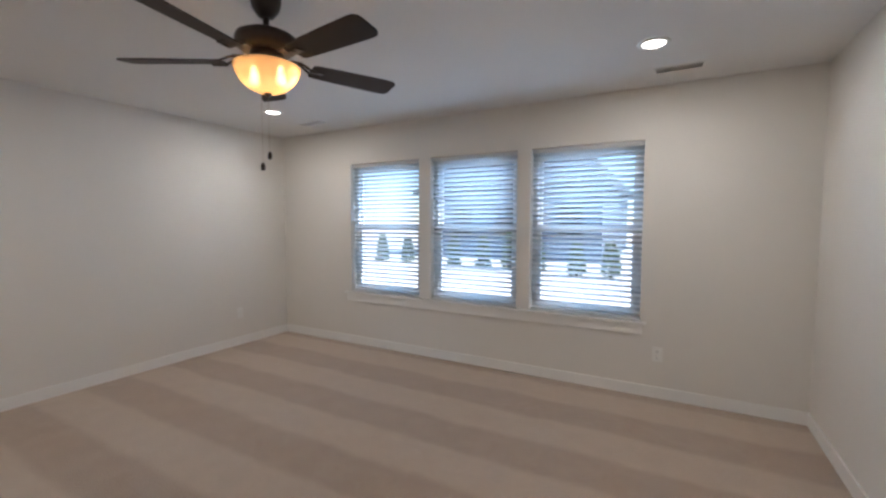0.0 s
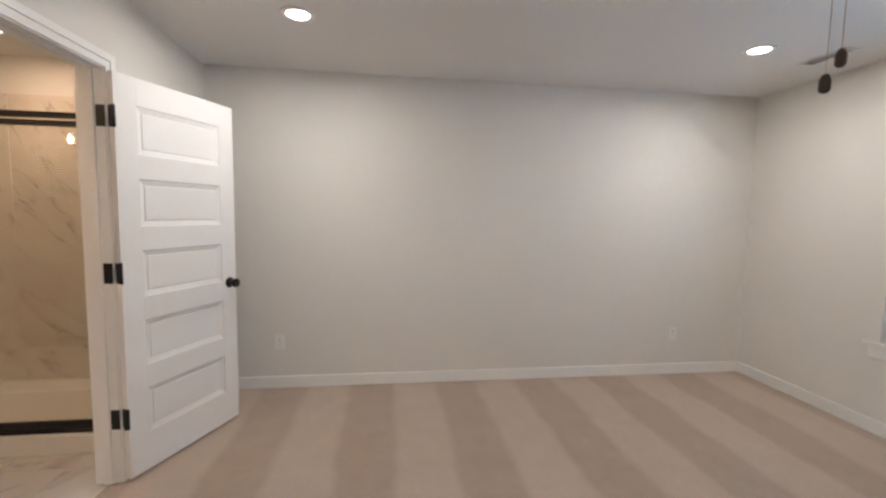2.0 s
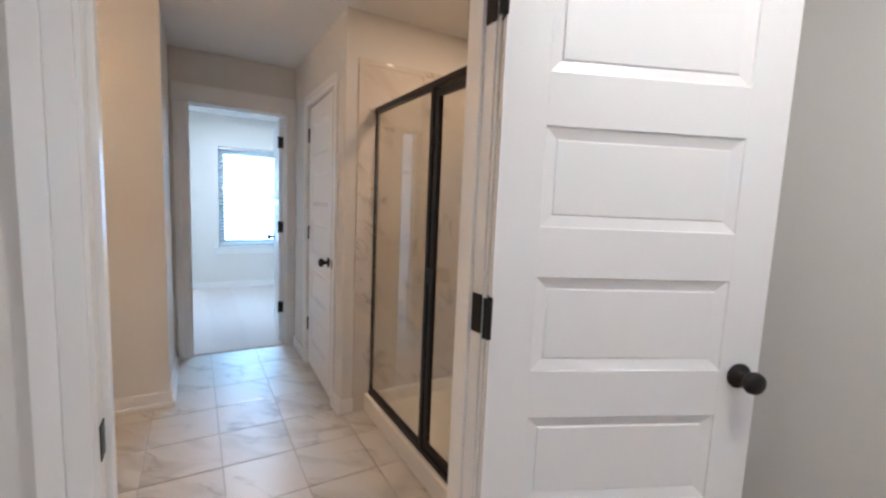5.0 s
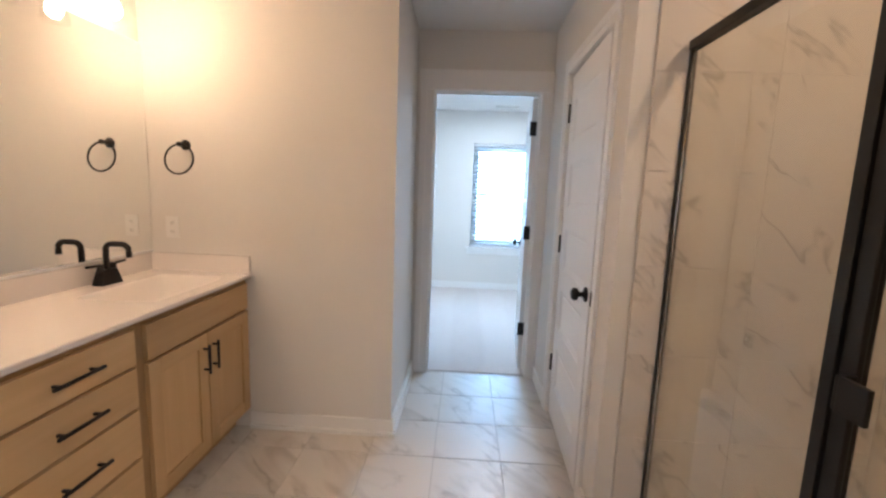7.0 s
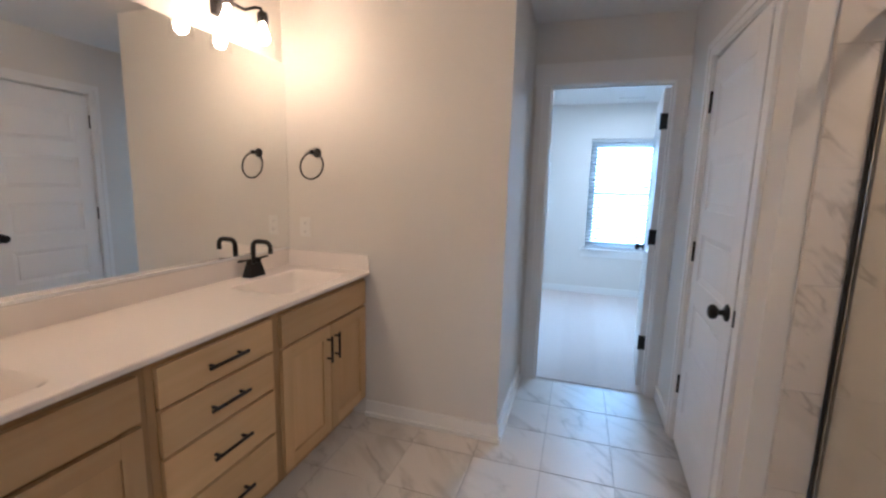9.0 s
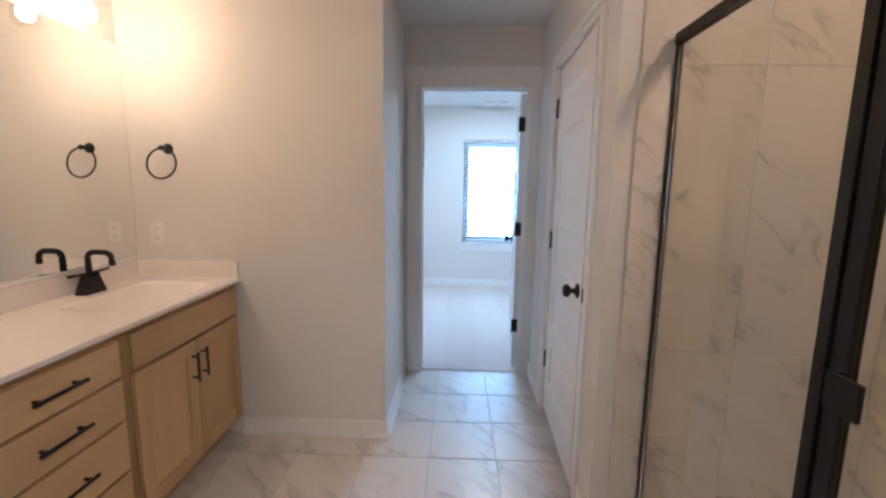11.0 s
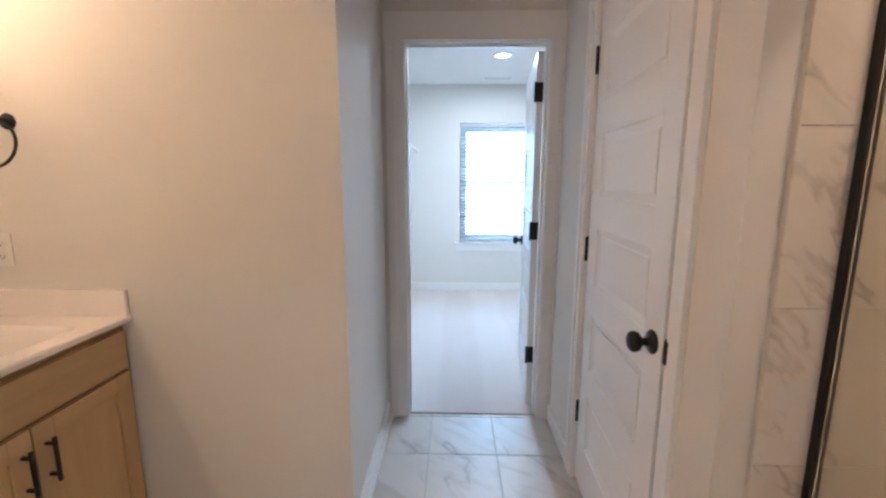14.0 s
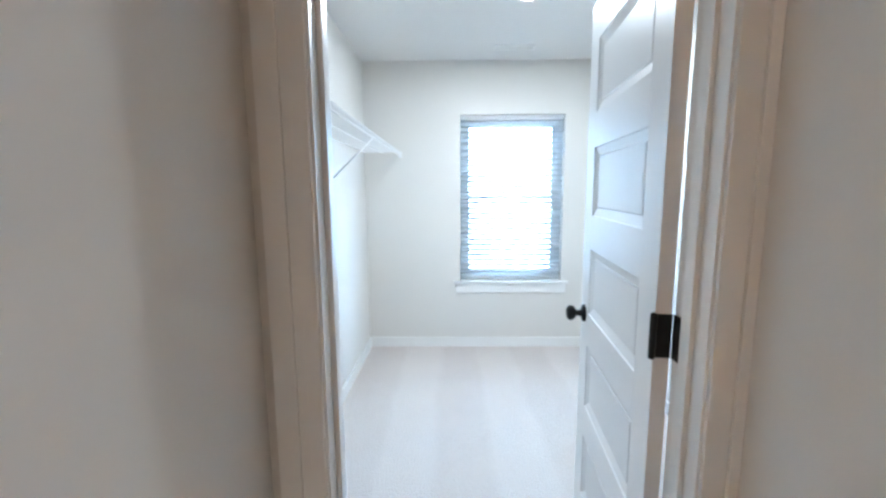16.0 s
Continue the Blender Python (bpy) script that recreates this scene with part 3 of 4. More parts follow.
AMBER.use_nodes = True
n, l = AMBER.node_tree.nodes, AMBER.node_tree.links
b = n["Principled BSDF"]
b.inputs["Base Color"].default_value, b.inputs["Roughness"].default_value = (0.95, 0.76, 0.48, 1), 0.3
tl = n.new("ShaderNodeBsdfTranslucent")
tl.inputs["Color"].default_value = (0.42, 0.30, 0.17, 1)
mx = n.new("ShaderNodeMixShader")
mx.inputs["Fac"].default_value = 0.75
l.new(b.outputs[0], mx.inputs[1])
l.new(tl.outputs[0], mx.inputs[2])
see, mx2 = n.new("ShaderNodeBsdfTransparent"), n.new("ShaderNodeMixShader")
see.inputs["Color"].default_value, mx2.inputs["Fac"].default_value = (1.0, 0.86, 0.66, 1), 0.2
l.new(mx.outputs[0], mx2.inputs[1])
l.new(see.outputs[0], mx2.inputs[2])
l.new(mx2.outputs[0], n["Material Output"].inputs["Surface"])
bowl = [(0.148, 2.128), (0.146, 2.114), (0.136, 2.086), (0.117, 2.055), (0.089, 2.029), (0.052, 2.012), (0.0, 2.005)]
part("glass_bowl", lathe(bowl + [(0.050, 2.016), (0.086, 2.033), (0.113, 2.058), (0.132, 2.088), (0.142, 2.114), (0.144, 2.128), (0.148, 2.128)], 44), AMBER, fan, "lit amber glass bowl")
part("finial", lathe([(0, 2.008), (0.018, 2.006), (0.016, 2.000), (0.008, 1.994), (0.009, 1.988), (0, 1.983)], 20), BRONZE, fan)
BULB = glowing("bulb", (1.0, 0.86, 0.66), 22.0)
for s in (1, -1):
    part("bulb", lathe([(0, 2.048), (0.016, 2.051), (0.023, 2.066), (0.021, 2.080), (0.012, 2.105), (0.012, 2.129), (0, 2.129)], 18, at=(0.055 * s, 0.032 * s, 0)), BULB, fan)
    light = new("fan_glow", bpy.data.lights.new("fan_glow", "POINT"))
    light.data.energy, light.data.color, light.data.shadow_soft_size = FAN_WATTS, (1.0, 0.76, 0.50), 0.02
    light.location = (FX + 0.088 * s, FY + 0.052 * s, 2.078)
for k in range(5):
    turn = pose(0, 0, 2.150, 0, 0, 66 + 72 * k)
    bm = bmesh.new()
    rows, tip = [], [(0.205, 0.046), (0.225, 0.055), (0.30, 0.060), (0.45, 0.066), (0.60, 0.070), (0.635, 0.068), (0.652, 0.058), (0.66, 0.040)]
    for x, w in tip:
        rows.append([bm.verts.new((x, y, z)) for y, z in ((-w, -0.003), (w, -0.003), (w, 0.003), (-w, 0.003))])
    for a, c in zip(rows, rows[1:]):
        for q in range(4):
            bm.faces.new((a[q], a[(q + 1) % 4], c[(q + 1) % 4], c[q]))
    bm.faces.new(rows[0])
    bm.faces.new(rows[-1])
    bmesh.ops.recalc_face_normals(bm, faces=bm.faces)
    blade = part("blade", bm, BLADE, fan, "dark walnut fan blade")
    blade.matrix_basis = turn @ pose(0, 0, 0, -12, 0, 0)
    arm = boxes((0.10, 0.16, -0.016, 0.016, 0.022, 0.028), (0.20, 0.265, -0.032, 0.032, -0.008, -0.003), bevel=0.002)
    for s in (1, -1):
        side = tube([(0.145, 0.006 * s, 0.024), (0.17, 0.020 * s, 0.014), (0.20, 0.026 * s, -0.003), (0.235, 0.018 * s, -0.006)], 0.006, 8)
        tmp = bpy.data.meshes.new("tmp")
        side.to_mesh(tmp)
        side.free()
        arm.from_mesh(tmp)
        bpy.data.meshes.remove(tmp)
    part("blade_iron", arm, BRONZE, fan).matrix_basis = turn @ pose(0, 0, 0, 6, 0, 0)
CHAIN = material("brass_chain", (0.45, 0.38, 0.28), 0.4, 0.6)
for dx, dy, low in ((-0.035, -0.01, 1.665), (-0.055, 0.045, 1.725)):
    chain = part("pull_chain", tube([(dx, dy, 2.16), (dx, dy, low + 0.02)], 0.0007, 6), CHAIN, fan)
    part("fob", lathe([(0, low + 0.024), (0.006, low + 0.021), (0.010, low + 0.010), (0.010, low - 0.008), (0.006, low - 0.014), (0, low - 0.015)], 14, at=(dx, dy, 0)), BRONZE, chain)


# ---- wall plates and vents ----
def outlet(at, turn, label):
    """A duplex socket plate; local y is out of the wall."""
    o = thing("outlet", label, "outlet", "wall outlets", at @ pose(0, 0, 0, 0, 0, turn))
    part("cover_plate", boxes((-0.036, 0.036, 0, 0.005, -0.058, 0.058), bevel=0.002), PLASTIC, o)
    for z in (0.024, -0.024):
        sock = part("socket", boxes((-0.016, 0.016, 0.004, 0.007, z - 0.014, z + 0.014), bevel=0.0015), PLASTIC, o)
        part("slot", boxes((-0.008, -0.006, 0.0065, 0.0074, z - 0.004, z + 0.006), (0.006, 0.008, 0.0065, 0.0074, z - 0.004, z + 0.005), (-0.002, 0.002, 0.0065, 0.0074, z - 0.010, z - 0.006)), SLOT, sock)
    return o


outlet(pose(BX0, 0.20, 0.365), -90, "white duplex outlet low on the bedroom wall")
outlet(pose(BX0, 3.567, 0.365), -90, "white duplex outlet low on the bedroom wall")
outlet(pose(0.989, BY1, 0.352), 180, "white duplex outlet below the bedroom windows")
outlet(pose(-0.133, -2.535, 1.122), 0, "white duplex outlet above the vanity backsplash")


def ceiling_vent(x, y, label):
    v = thing("ceiling_vent", label, "vent", "ceiling vents", pose(x, y, CEIL))
    w, d = 0.155, 0.058
    part("frame", boxes((-w, w, -d, -d + 0.016, -0.006, 0), (-w, w, d - 0.016, d, -0.006, 0), (-w, -w + 0.016, -d + 0.016, d - 0.016, -0.006, 0), (w - 0.016, w, -d + 0.016, d - 0.016, -0.006, 0), bevel=0.0015), PLASTIC, v)
    part("backing", boxes((-w + 0.01, w - 0.01, -d + 0.01, d - 0.01, -0.0012, 0)), SLOT, v)
    for k in range(7):
        s = part("slat", boxes((-w + 0.017, w - 0.017, -0.0045, 0.0045, -0.0005, 0.0005)), PLASTIC, v)
        s.location, s.rotation_euler = (0, -0.036 + 0.012 * k, -0.0045), (radians(38), 0, 0)
    return v


ceiling_vent(1.07, 3.875, "white slatted ceiling vent above the bedroom windows")
ceiling_vent(-2.34, 3.85, "white slatted ceiling vent above the bedroom windows")
ceiling_vent(-2.185, -5.93, "white slatted ceiling vent in the closet")

# ---- vanity ----
VF = -0.525


def pull(parent, y, z, length, upright):
    """A black bar pull on two posts."""
    h = length / 2
    if upright:
        bm = tube([(VF - 0.047, y, z - h), (VF - 0.047, y, z + h)], 0.0062, 12)
        posts = [(VF - 0.050, VF - 0.018, y - 0.004, y + 0.004, z + s * h * 0.72 - 0.004, z + s * h * 0.72 + 0.004) for s in (1, -1)]
    else:
        bm = tube([(VF - 0.047, y - h, z), (VF - 0.047, y + h, z)], 0.0062, 12)
        posts = [(VF - 0.050, VF - 0.018, y + s * h * 0.72 - 0.004, y + s * h * 0.72 + 0.004, z - 0.004, z + 0.004) for s in (1, -1)]
    for p in posts:
        box(bm, *p)
    part("handle", bm, BLACK, parent, "matt black bar handle")


def cabinet(name, label, y0, y1, fronts):
    c = thing(name, label, "cabinet", "vanity cabinets")
    part("body", boxes((VF + 0.020, -0.004, y0 + 0.001, y1 - 0.001, 0.105, 0.745)), MAPLE_V, c)
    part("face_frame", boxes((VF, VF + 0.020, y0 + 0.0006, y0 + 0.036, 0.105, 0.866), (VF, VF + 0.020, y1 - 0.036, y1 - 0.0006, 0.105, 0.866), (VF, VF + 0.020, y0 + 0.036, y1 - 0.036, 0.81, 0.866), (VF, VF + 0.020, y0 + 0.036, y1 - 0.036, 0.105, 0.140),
        (VF + 0.001, VF + 0.020, y0 + 0.036, y1 - 0.036, 0.14, 0.81)), MAPLE_SHADED, c)
    part("toe_kick", boxes((VF + 0.075, -0.004, y0 + 0.001, y1 - 0.001, 0.0, 0.105)), MAPLE_SHADED, c)
    for kind, a, b, z0, z1, handle in fronts:
        if kind == "door":
            d = part("door", boxes((VF - 0.019, VF, a, a + 0.062, z0, z1), (VF - 0.019, VF, b - 0.062, b, z0, z1), bevel=0.002), MAPLE_V, c)
            for e in (z0, z1 - 0.062):
                part("door_rail", boxes((VF - 0.019, VF, a + 0.062, b - 0.062, e, e + 0.062), bevel=0.002), MAPLE_H, d)
            part("door_panel", boxes((VF - 0.010, VF - 0.003, a + 0.060, b - 0.060, z0 + 0.060, z1 - 0.060)), MAPLE_V, d)
            pull(d, handle, z1 - 0.115, 0.135, True)
        else:
            d = part("drawer_front" if kind == "drawer" else "false_front", boxes((VF - 0.019, VF, a, b, z0, z1), bevel=0.003), MAPLE_H, c)
            if kind == "drawer":
                pull(d, (a + b) / 2, (z0 + z1) / 2, 0.17, False)
    return c


YA, YB, YC, YD = -2.533, -1.765, -1.222, -0.417
cabinet("sink_cabinet", "light maple vanity cabinet with two shaker doors", YA, YB, [("false", -2.518, -1.793, 0.70, 0.838, 0), ("door", -2.518, -2.159, 0.12, 0.685, -2.190), ("door", -2.153, -1.793, 0.12, 0.685, -2.122)])
cabinet("drawer_cabinet", "light maple vanity cabinet with four drawers", YB, YC, [("drawer", -1.737, -1.250, 0.708, 0.838, 0), ("drawer", -1.737, -1.250, 0.548, 0.696, 0), ("drawer", -1.737, -1.250, 0.355, 0.536, 0), ("drawer", -1.737, -1.250, 0.12, 0.343, 0)])
cabinet("sink_cabinet", "light maple vanity cabinet with two shaker doors", YC, YD, [("false", -1.194, -0.432, 0.70, 0.838, 0), ("door", -1.194, -0.816, 0.12, 0.685, -0.847), ("door", -0.810, -0.432, 0.12, 0.685, -0.779)])


def ring_of(bm, cx, cy, hx, hy, r, z, per=7):
    out = []
    for qx, qy, a0 in ((1, 1, 0), (-1, 1, 90), (-1, -1, 180), (1, -1, 270)):
        for k in range(per):
            a = radians(a0 + 90 * k / (per - 1))
            out.append(bm.verts.new((cx + qx * (hx - r) + r * math.cos(a), cy + qy * (hy - r) + r * math.sin(a), z)))
    return out


def countertop():
    top = thing("countertop", "glossy white cultured marble vanity top with two moulded basins", "countertop")
    y0, y1, x0, x1, z0, z1 = -2.534, -0.416, -0.562, -0.003, 0.866, 0.888
    mid = (y0 + y1) / 2
    bm = bmesh.new()
    for ya, yb, cy in ((y0, mid, -2.165), (mid, y1, -0.785)):
        outer = [bm.verts.new(p) for p in ((x0 + 0.004, ya, z1), (x1, ya, z1), (x1, yb, z1), (x0 + 0.004, yb, z1))]
        hole = ring_of(bm, -0.315, cy, 0.172, 0.255, 0.040, z1)
        edges = [bm.edges.new((outer[k], outer[(k + 1) % 4])) for k in range(4)] + [bm.edges.new((hole[k], hole[(k + 1) % len(hole)])) for k in range(len(hole))]
        bmesh.ops.triangle_fill(bm, edges=edges, use_beauty=True, normal=(0, 0, 1))
        last = hole
        for inset, dz in ((0.006, 0.003), (0.014, 0.012), (0.030, 0.055), (0.050, 0.095), (0.085, 0.118), (0.13, 0.126)):
            nxt = ring_of(bm, -0.315 + inset * 0.15, cy, 0.172 - inset, 0.255 - inset * 1.25, max(0.040 - inset * 0.15, 0.02), z1 - dz)
            for k in range(len(nxt)):
                bm.faces.new((last[k], last[(k + 1) % len(nxt)], nxt[(k + 1) % len(nxt)], nxt[k])).smooth = True
            last = nxt
        bm.faces.new(last)
    for a, c in ((x0 + 0.004, z1), ):
        f = [(x0 + 0.004, z1), (x0, z1 - 0.004), (x0, z0 + 0.004), (x0 + 0.004, z0), (VF + 0.01, z0)]
        lo, hi = [bm.verts.new((x, y0, z)) for x, z in f], [bm.verts.new((x, y1, z)) for x, z in f]
        for k in range(4):
            bm.faces.new((lo[k], hi[k], hi[k + 1], lo[k + 1]))
    bmesh.ops.remove_doubles(bm, verts=bm.verts, dist=1e-5)
    bmesh.ops.recalc_face_normals(bm, faces=bm.faces)
    part("slab", bm, CULTURED, top)
    part("backsplash", boxes((-0.019, -0.002, y0, y1, z1, 0.982), bevel=0.003), CULTURED, top)
    part("side_splash", boxes((x0 + 0.004, -0.019, y0, y0 + 0.018, z1, 0.982), bevel=0.003), CULTURED, top)
    part("side_splash", boxes((x0 + 0.004, -0.019, y1 - 0.018, y1, z1, 0.982), bevel=0.003), CULTURED, top)
    for cy in (-2.165, -0.785):
        part("drain", lathe([(0, z1 - 0.1235), (0.020, z1 - 0.1235), (0.023, z1 - 0.1225), (0.023, z1 - 0.126), (0, z1 - 0.126)], 20, at=(-0.30, cy, 0)), BLACK, top)
    return top


countertop()


def faucet(cy):
    f = thing("faucet", "matt black two-handle centerset faucet on the vanity top", "faucet", "vanity faucets", pose(-0.075, cy, 0.888))
    bm = box(bmesh.new(), -0.027, 0.027, -0.058, 0.058, 0.0, 0.072, bevel=0.004)
    for v in bm.verts:
        k = 1 - 0.35 * v.co.z / 0.072
        v.co.x, v.co.y = v.co.x * k, v.co.y * k
    part("base", bm, BLACK, f)
    bend = [radians(d) for d in range(0, 91, 15)]
    neck = [(0, 0, 0.05), (0, 0, 0.155)] + [(-0.032 + 0.032 * math.cos(a), 0, 0.155 + 0.032 * math.sin(a)) for a in bend[1:]]
    neck += [(-0.078 - 0.032 * math.sin(a), 0, 0.155 + 0.032 * math.cos(a)) for a in bend] + [(-0.11, 0, 0.128)]
    part("spout", tube(neck, 0.0125, 14), BLACK, f)
    for s in (1, -1):
        h = part("handle", lathe([(0, 0.0), (0.015, 0.0), (0.014, 0.030), (0.011, 0.036), (0, 0.037)], 16, at=(0, 0.034 * s, 0.06)), BLACK, f)
        part("lever", tube([(0, 0.030 * s, 0.090), (0, 0.105 * s, 0.094)], 0.0062, 10), BLACK, h)
    return f


faucet(-2.165)
faucet(-0.785)
mirror = thing("vanity_mirror", "large frameless wall mirror above the vanity", "mirror")
# the sheet hangs very slightly out of line with the wall
hung = pose(-0.0185, -2.528, 0, 0, 0, -0.38)
part("glass", boxes((0, 0.003, 0, 2.106, 0.996, 2.052)), MIRROR, mirror).matrix_basis = hung
part("backing", boxes((-0.002, -0.0005, -2.526, -0.424, 0.998, 2.050)), SLOT, mirror)
part("edge_channel", boxes((-0.004, 0.003, 0, 2.106, 0.9845, 0.9955)), VINYL, mirror).matrix_basis = hung
part("mirror_edge", boxes((-0.0005, 0.014, -0.002, -0.0003, 0.996, 2.052)), PLASTIC, mirror, "ground glass edge").matrix_basis = hung


def vanity_light(cy):
    v = thing("vanity_light", "black two-bulb vanity light with clear glass shades, lit", "wall light", "vanity lights", pose(-0.001, cy, 2.20))
    part("backplate", boxes((-0.022, 0, -0.06, 0.06, -0.055, 0.055), bevel=0.006), BLACK, v)
    part("crossbar", tube([(-0.045, -0.11, 0.02), (-0.045, 0.11, 0.02)], 0.008, 12), BLACK, v)
    part("stem", tube([(-0.02, 0, 0.0), (-0.045, 0, 0.02)], 0.010, 12), BLACK, v)
    for s in (1, -1):
        y = 0.11 * s
        part("arm", tube([(-0.045, y, 0.02), (-0.11, y, 0.026), (-0.142, y, 0.017), (-0.15, y, -0.01)], 0.007, 10), BLACK, v)
        part("socket", lathe([(0, 0.0), (0.022, -0.002), (0.027, -0.018), (0.024, -0.05), (0, -0.052)], 22, at=(-0.15, y, 0)), BLACK, v)
        bulb = part("bulb", lathe([(0, -0.150), (0.016, -0.146), (0.028, -0.132), (0.031, -0.115), (0.026, -0.095), (0.014, -0.070), (0.013, -0.050), (0, -0.050)], 22, at=(-0.15, y, 0)), glowing("vanity_bulb", (1.0, 0.64, 0.36), VANITY_STRENGTH), v, "lit frosted bulb")
        shade = part("shade", lathe([(0.028, -0.020), (0.036, -0.040), (0.046, -0.090), (0.055, -0.165), (0.0535, -0.165), (0.044, -0.090), (0.034, -0.041), (0.027, -0.022), (0.028, -0.020)], 28, at=(-0.15, y, 0)), SHADE_GLASS, v, "clear glass shade")
        shade.visible_shadow = False
    return v


vanity_light(-2.10)
vanity_light(-0.85)
ring = thing("towel_ring", "matt black round towel ring on the wall", "towel ring", at=pose(-0.226, -2.535, 1.555))
part("mount", lathe([(0, 0), (0.026, 0), (0.027, 0.006), (0.020, 0.012), (0.010, 0.018), (0.010, 0.048), (0.013, 0.052), (0.012, 0.060), (0, 0.062)], 24, "y"), BLACK, ring)
part("ring", tube([(0.075 * math.sin(a), 0.048 + 0.012 * (1 - math.cos(a)), -0.076 + 0.075 * math.cos(a)) for a in [2 * math.pi * k / 40 for k in range(41)]], 0.0048, 10), BLACK, ring)

# ---- shower ----
pan = thing("shower_pan", "cream acrylic shower pan with a raised curb", "shower pan")
SX0, SX1, SY0, SY1 = -3.297, -2.418, -1.934, -0.430
bm = bmesh.new()
loops = []
for inset_b, inset_f, inset_s, z in ((0, 0, 0, 0.0), (0, 0, 0, 0.105), (0.003, 0.008, 0.003, 0.113), (0.030, 0.085, 0.030, 0.113), (0.036, 0.093, 0.036, 0.106), (0.060, 0.115, 0.060, 0.050), (0.075, 0.135, 0.075, 0.043)):
    loops.append([bm.verts.new(p) for p in ((SX0 + inset_b, SY0 + inset_s, z), (SX1 - inset_f, SY0 + inset_s, z), (SX1 - inset_f, SY1 - inset_s, z), (SX0 + inset_b, SY1 - inset_s, z))])
for a, c in zip(loops, loops[1:]):
    for k in range(4):
        bm.faces.new((a[k], a[(k + 1) % 4], c[(k + 1) % 4], c[k]))
bm.faces.new(loops[-1])
bm.faces.new(loops[0])
bmesh.ops.recalc_face_normals(bm, faces=bm.faces)
part("basin", bm, ACRYLIC, pan)

enclosure = thing("shower_enclosure", "black framed glass shower enclosure with a hinged door", "shower enclosure")
FXA, FXB = -2.478, -2.440
part("wall_jamb", boxes((-2.476, -2.452, -1.934, -1.917, 0.113, 1.905), bevel=0.002), BLACK, enclosure)
part("wall_jamb", boxes((FXA, FXB, -0.455, -0.430, 0.113, 1.905), bevel=0.002), BLACK, enclosure)
part("header", boxes((FXA, FXB, -1.9165, -0.455, 1.875, 1.905), bevel=0.002), BLACK, enclosure)
part("sill", boxes((FXA, FXB, -1.9165, -0.455, 0.113, 0.142), bevel=0.002), BLACK, enclosure)
part("mullion", boxes((FXA, FXB, -1.217, -1.188, 0.142, 1.875), bevel=0.002), BLACK, enclosure)
part("fixed_pane", boxes((-2.462, -2.456, -1.912, -1.214, 0.138, 1.879)), SHOWER_GLASS, enclosure).visible_shadow = False
leaf = part("shower_door", boxes((-2.472, -2.446, -1.184, -1.148, 0.150, 1.862), (-2.472, -2.446, -0.492, -0.460, 0.150, 1.862), (-2.472, -2.446, -1.148, -0.492, 1.832, 1.862), (-2.472, -2.446, -1.148, -0.492, 0.150, 0.178), bevel=0.002), BLACK, enclosure)
part("door_pane", boxes((-2.462, -2.456, -1.151, -0.489, 0.175, 1.835)), SHOWER_GLASS, leaf).visible_shadow = False
part("door_pull", boxes((-2.446, -2.412, -1.152, -1.142, 0.982, 1.052), (-2.421, -2.411, -1.143, -1.082, 0.982, 1.052), bevel=0.002), BLACK, leaf, "black pull handle")

# ---- closet shelf ----
shelf = thing("wire_shelf", "white wire closet shelf along the wall", "shelf")
WIRE = material("white_coated_wire", (0.82, 0.82, 0.82), 0.35)
SY_A, SY_B = -6.228, -3.62
for x, z in ((-0.985, 1.715), (-1.13, 1.712), (-1.275, 1.715), (-1.282, 1.685)):
    part("rail", tube([(x, SY_A, z), (x, SY_B, z)], 0.0035, 8), WIRE, shelf)
bm = bmesh.new()
k, y = 0, SY_A + 0.02
while y < SY_B:
    box(bm, -1.278, -0.982, y - 0.0013, y + 0.0013, 1.7155, 1.718)
    box(bm, -1.2835, -1.2805, y - 0.0013, y + 0.0013, 1.684, 1.718)
    y += 0.0254
wires = part("wire_mesh", bm, WIRE, shelf)
tagged(wires, kind="stuff")
for y in (-5.05, -3.95):
    part("brace", tube([(-1.272, y, 1.705), (-0.982, y, 1.43)], 0.005, 8), WIRE, shelf)
part("wall_bracket", boxes((-1.292, -1.262, SY_A - 0.004, SY_A + 0.012, 1.672, 1.724), bevel=0.003), WIRE, shelf)

# ---- outdoors ----
ROOF = material("dark_shingles", (0.07, 0.075, 0.085), 0.9, second=(0.04, 0.045, 0.05), scale=5, grain=0.5, grain_scale=30)
SIDING = material("blue_grey_siding", (0.16, 0.20, 0.26), 0.7, second=(0.13, 0.17, 0.22), scale=2)
LEAF = material("conifer_green", (0.09, 0.13, 0.05), 0.8, second=(0.12, 0.14, 0.06), scale=6)
BARK = material("bark", (0.16, 0.11, 0.08), 0.9, second=(0.10, 0.07, 0.05), scale=20)
house = thing("neighbour_house", "blue-grey sided house with a dark shingle hip roof", "house")
HX0, HX1, HY0, HY1, HZ = -10.2, -1.6, 19.0, 29.0, 2.75
part("wall", boxes((HX0, HX1, HY0, HY1, -0.31, HZ)), SIDING, house)
bm = bmesh.new()
e = 0.45
low = [bm.verts.new(p) for p in ((HX0 - e, HY0 - e, HZ), (HX1 + e, HY0 - e, HZ), (HX1 + e, HY1 + e, HZ), (HX0 - e, HY1 + e, HZ))]
low2 = [bm.verts.new((v.co.x, v.co.y, HZ + 0.18)) for v in low]
top = [bm.verts.new(((HX0 + HX1) / 2 + s * 0.8, (HY0 + HY1) / 2, HZ + 4.6)) for s in (-1, 1)]
for k in range(4):
    bm.faces.new((low[k], low[(k + 1) % 4], low2[(k + 1) % 4], low2[k]))
bm.faces.new(low)
bm.faces.new((low2[0], low2[1], top[1], top[0]))
bm.faces.new((low2[1], low2[2], top[1]))
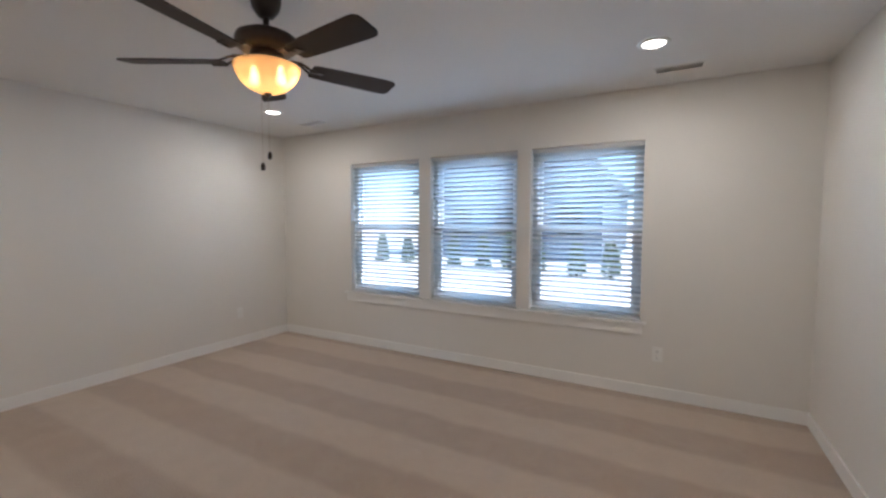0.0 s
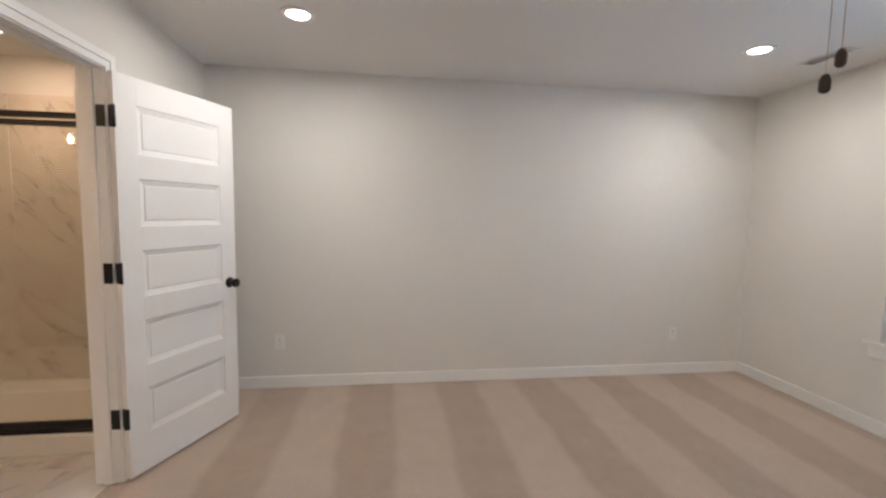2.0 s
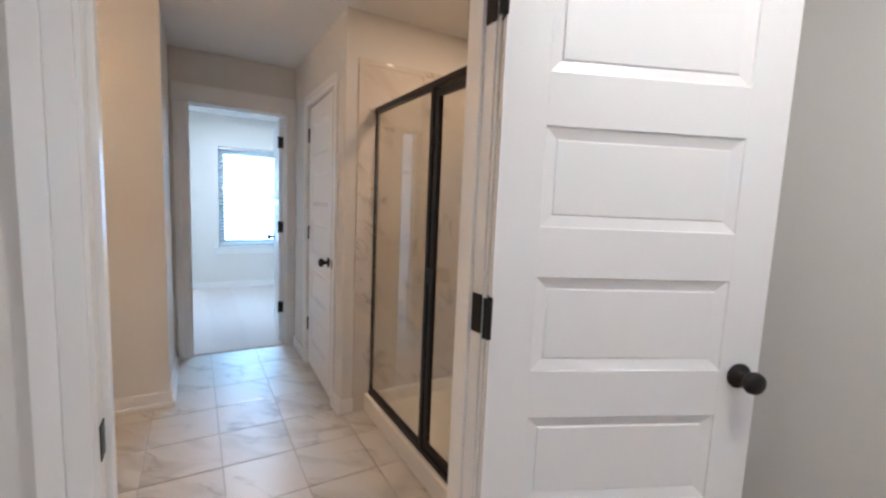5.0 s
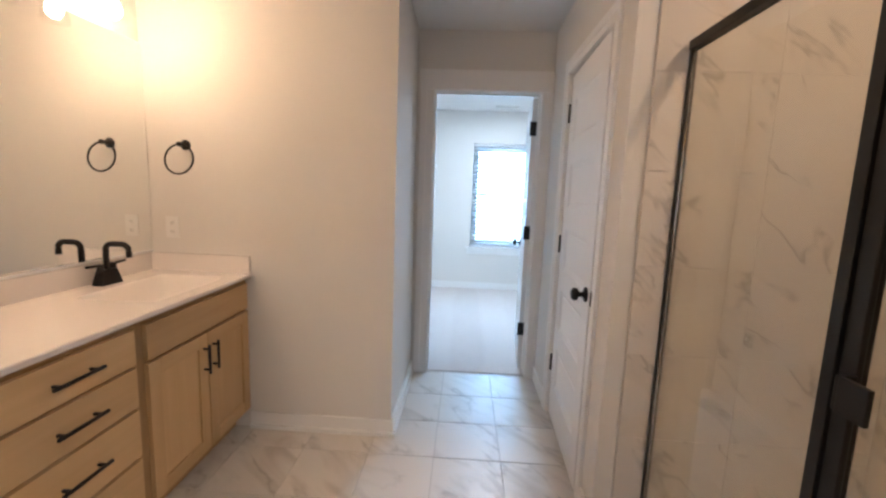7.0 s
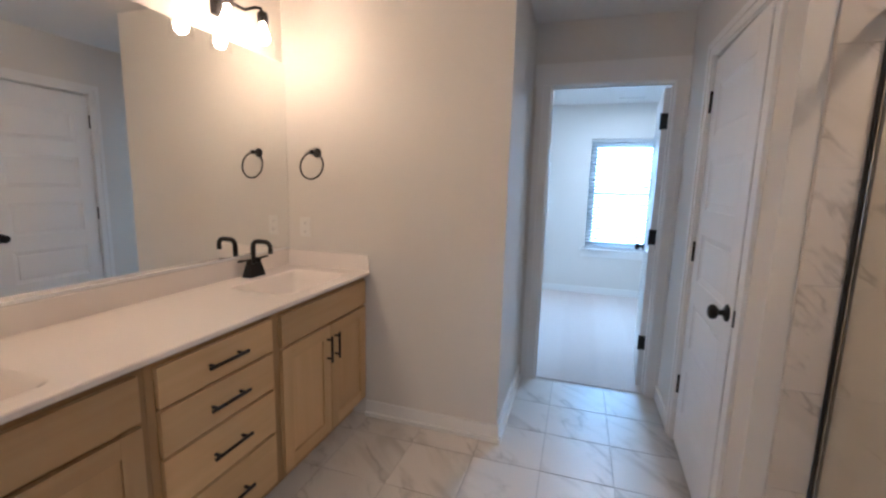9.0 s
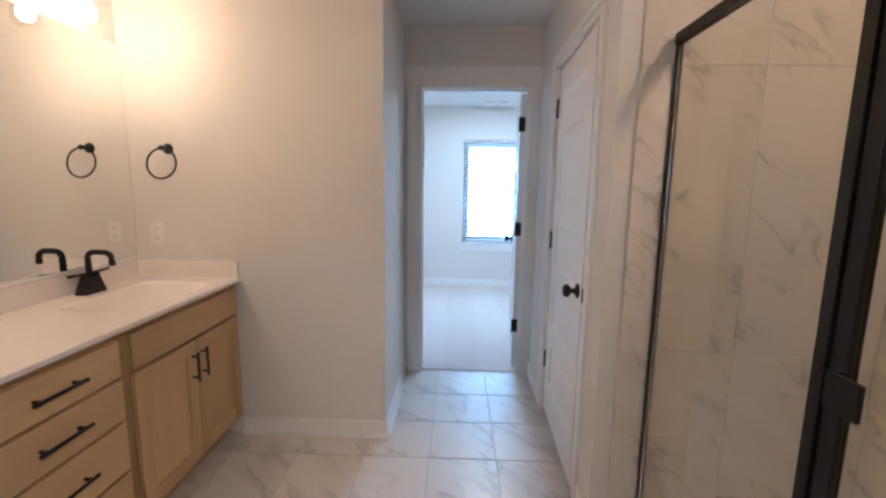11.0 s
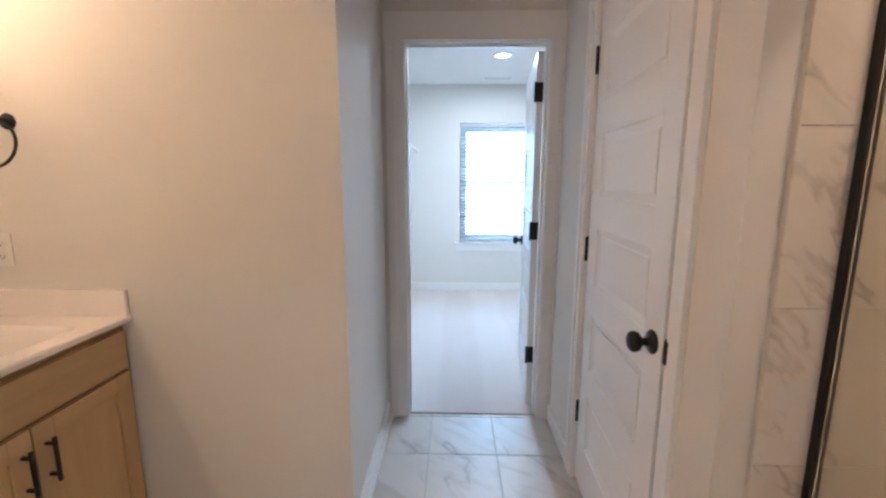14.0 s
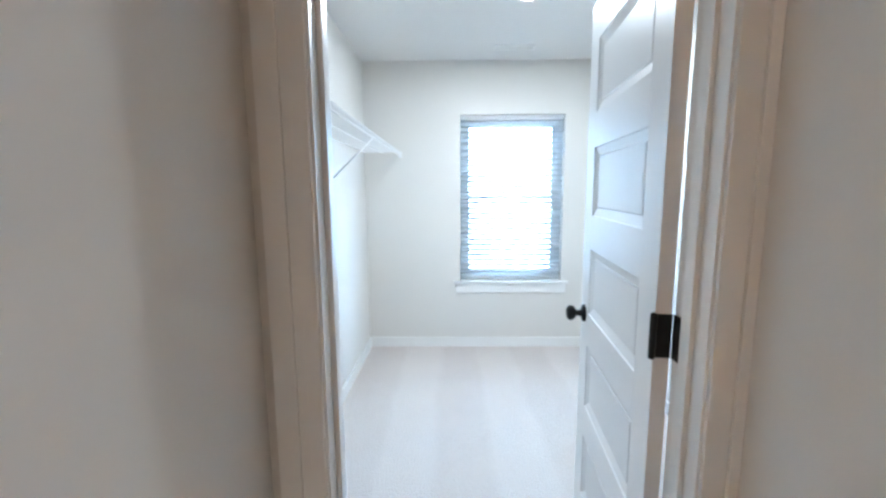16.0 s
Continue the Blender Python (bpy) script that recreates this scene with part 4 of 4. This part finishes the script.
bm.faces.new((low2[2], low2[3], top[0], top[1]))
bm.faces.new((low2[3], low2[0], top[0]))
bmesh.ops.recalc_face_normals(bm, faces=bm.faces)
part("roof", bm, ROOF, house)
for x in (-8.6, -6.4, -3.4):
    w = part("window", boxes((x, x + 1.0, HY0 - 0.04, HY0 + 0.01, 0.7, 2.1), bevel=0.01), ROOF, house)
    part("pane", boxes((x + 0.07, x + 0.93, HY0 - 0.045, HY0 - 0.035, 0.77, 2.03)), SLOT, w)


def conifer(x, y, h, r):
    t = thing("conifer", "small green columnar conifer in the yard", "tree", "conifers in the yard", pose(x, y, -0.30))
    part("trunk", lathe([(0.05, 0), (0.035, h * 0.5), (0.008, h * 0.95)], 8), BARK, t)
    bm = bmesh.new()
    for _ in range(800):
        u = random.random() ** 0.8
        a, rad = random.uniform(0, 2 * math.pi), r * (1 - u) ** 0.5 * random.uniform(0.55, 1.08)
        c = Vector((rad * math.cos(a), rad * math.sin(a), 0.03 + u * (h - 0.03)))
        s = random.uniform(0.05, 0.11)
        d = Vector((math.cos(a), math.sin(a), random.uniform(0.6, 1.6))).normalized() * s
        q = Vector((-math.sin(a), math.cos(a), random.uniform(-0.3, 0.3))) * s * 0.5
        p = [bm.verts.new(c + w) for w in (q, -q, d * 1.4, d * 0.4 + Vector((math.cos(a), math.sin(a), 0)) * s * 0.6)]
        for f in ((0, 1, 2), (0, 3, 2), (1, 2, 3)):
            bm.faces.new([p[i] for i in f])
    part("crown", bm, LEAF, t)


for x, y, h in ((-9.9, 15.0, 1.5), (-8.6, 15.0, 1.4), (-6.2, 14.5, 1.55), (-5.0, 14.5, 1.6), (-4.0, 14.5, 1.8), (-3.0, 14.5, 1.6), (-1.6, 14.0, 1.4), (-0.6, 14.0, 1.5)):
    conifer(x, y, h * 0.72, 0.24)

# ---- shower wall tiles ----
FACE = 0.0105


def tiles(parent, name, mat, spans_a, spans_b, put, depth=0.009, joint=0.0024):
    """One object for each tile; alike tiles share a mesh."""
    kept = {}
    for a0, a1 in zip(spans_a, spans_a[1:]):
        for b0, b1 in zip(spans_b, spans_b[1:]):
            w, h = a1 - a0 - joint, b1 - b0 - joint
            key = (round(w, 4), round(h, 4))
            if key not in kept:
                kept[key] = mesh_of(name, boxes((-w / 2, w / 2, -h / 2, h / 2, -depth, 0), bevel=0.0012), mat)
            ob = new(name, kept[key])
            ob.parent = parent
            ob.matrix_basis = put((a0 + a1) / 2, (b0 + b1) / 2)


ROWS_Z = [0.113, 0.43, 0.775, 1.118, 1.466, 1.81, 2.15]
surround = structure("shower_surround", boxes((-3.31, -2.342, -1.9475, -1.9368, 0.0, 2.185), (-3.3105, -3.2998, -1.9368, -0.4272, 0.0, 2.185), (-3.2998, -2.342, -0.4272, -0.4155, 0.0, 2.185)), WALL_GROUT, "cream marble-look shower wall tile with thin grout", "wall tile")
south_face = lambda a, b: Matrix.Translation((a, -1.934, b)) @ Matrix(((-1, 0, 0, 0), (0, 0, 1, 0), (0, 1, 0, 0), (0, 0, 0, 1)))
west_face = lambda a, b: Matrix.Translation((-3.297, a, b)) @ Matrix(((0, 0, 1, 0), (1, 0, 0, 0), (0, 1, 0, 0), (0, 0, 0, 1)))
north_face = lambda a, b: Matrix.Translation((a, -0.430, b)) @ Matrix(((-1, 0, 0, 0), (0, 0, -1, 0), (0, -1, 0, 0), (0, 0, 0, 1)))
SPAN_X = [-3.297, -2.77, -2.342]
SPAN_Y = [-1.934, -1.63, -1.02, -0.430]
for spans, face in ((SPAN_X, south_face), (SPAN_Y, west_face), (SPAN_X, north_face)):
    tiles(surround, "wall_tile", WALL_TILE, spans, ROWS_Z, face)
    tiles(surround, "edge_tile", WALL_TILE, spans, [2.15, 2.187], face)
for face in (south_face, north_face):
    tiles(surround, "wall_tile", WALL_TILE, [-2.417, -2.342], [0.0, 0.113], face)

# ---- floor tiles ----
GX = [-2.62] + [g for g in [-2.277, -1.935, -1.592, -1.250, -0.907, -0.565, -0.222, 0.0]]
GY = [-3.410, -3.380] + [-3.04 + 0.34 * k for k in range(8)] + [-0.362]
tiles(floor_bath, "floor_tile", FLOOR_TILE, GX, GY, lambda a, b: Matrix.Translation((a, b, 0.0)), depth=0.008, joint=0.004)
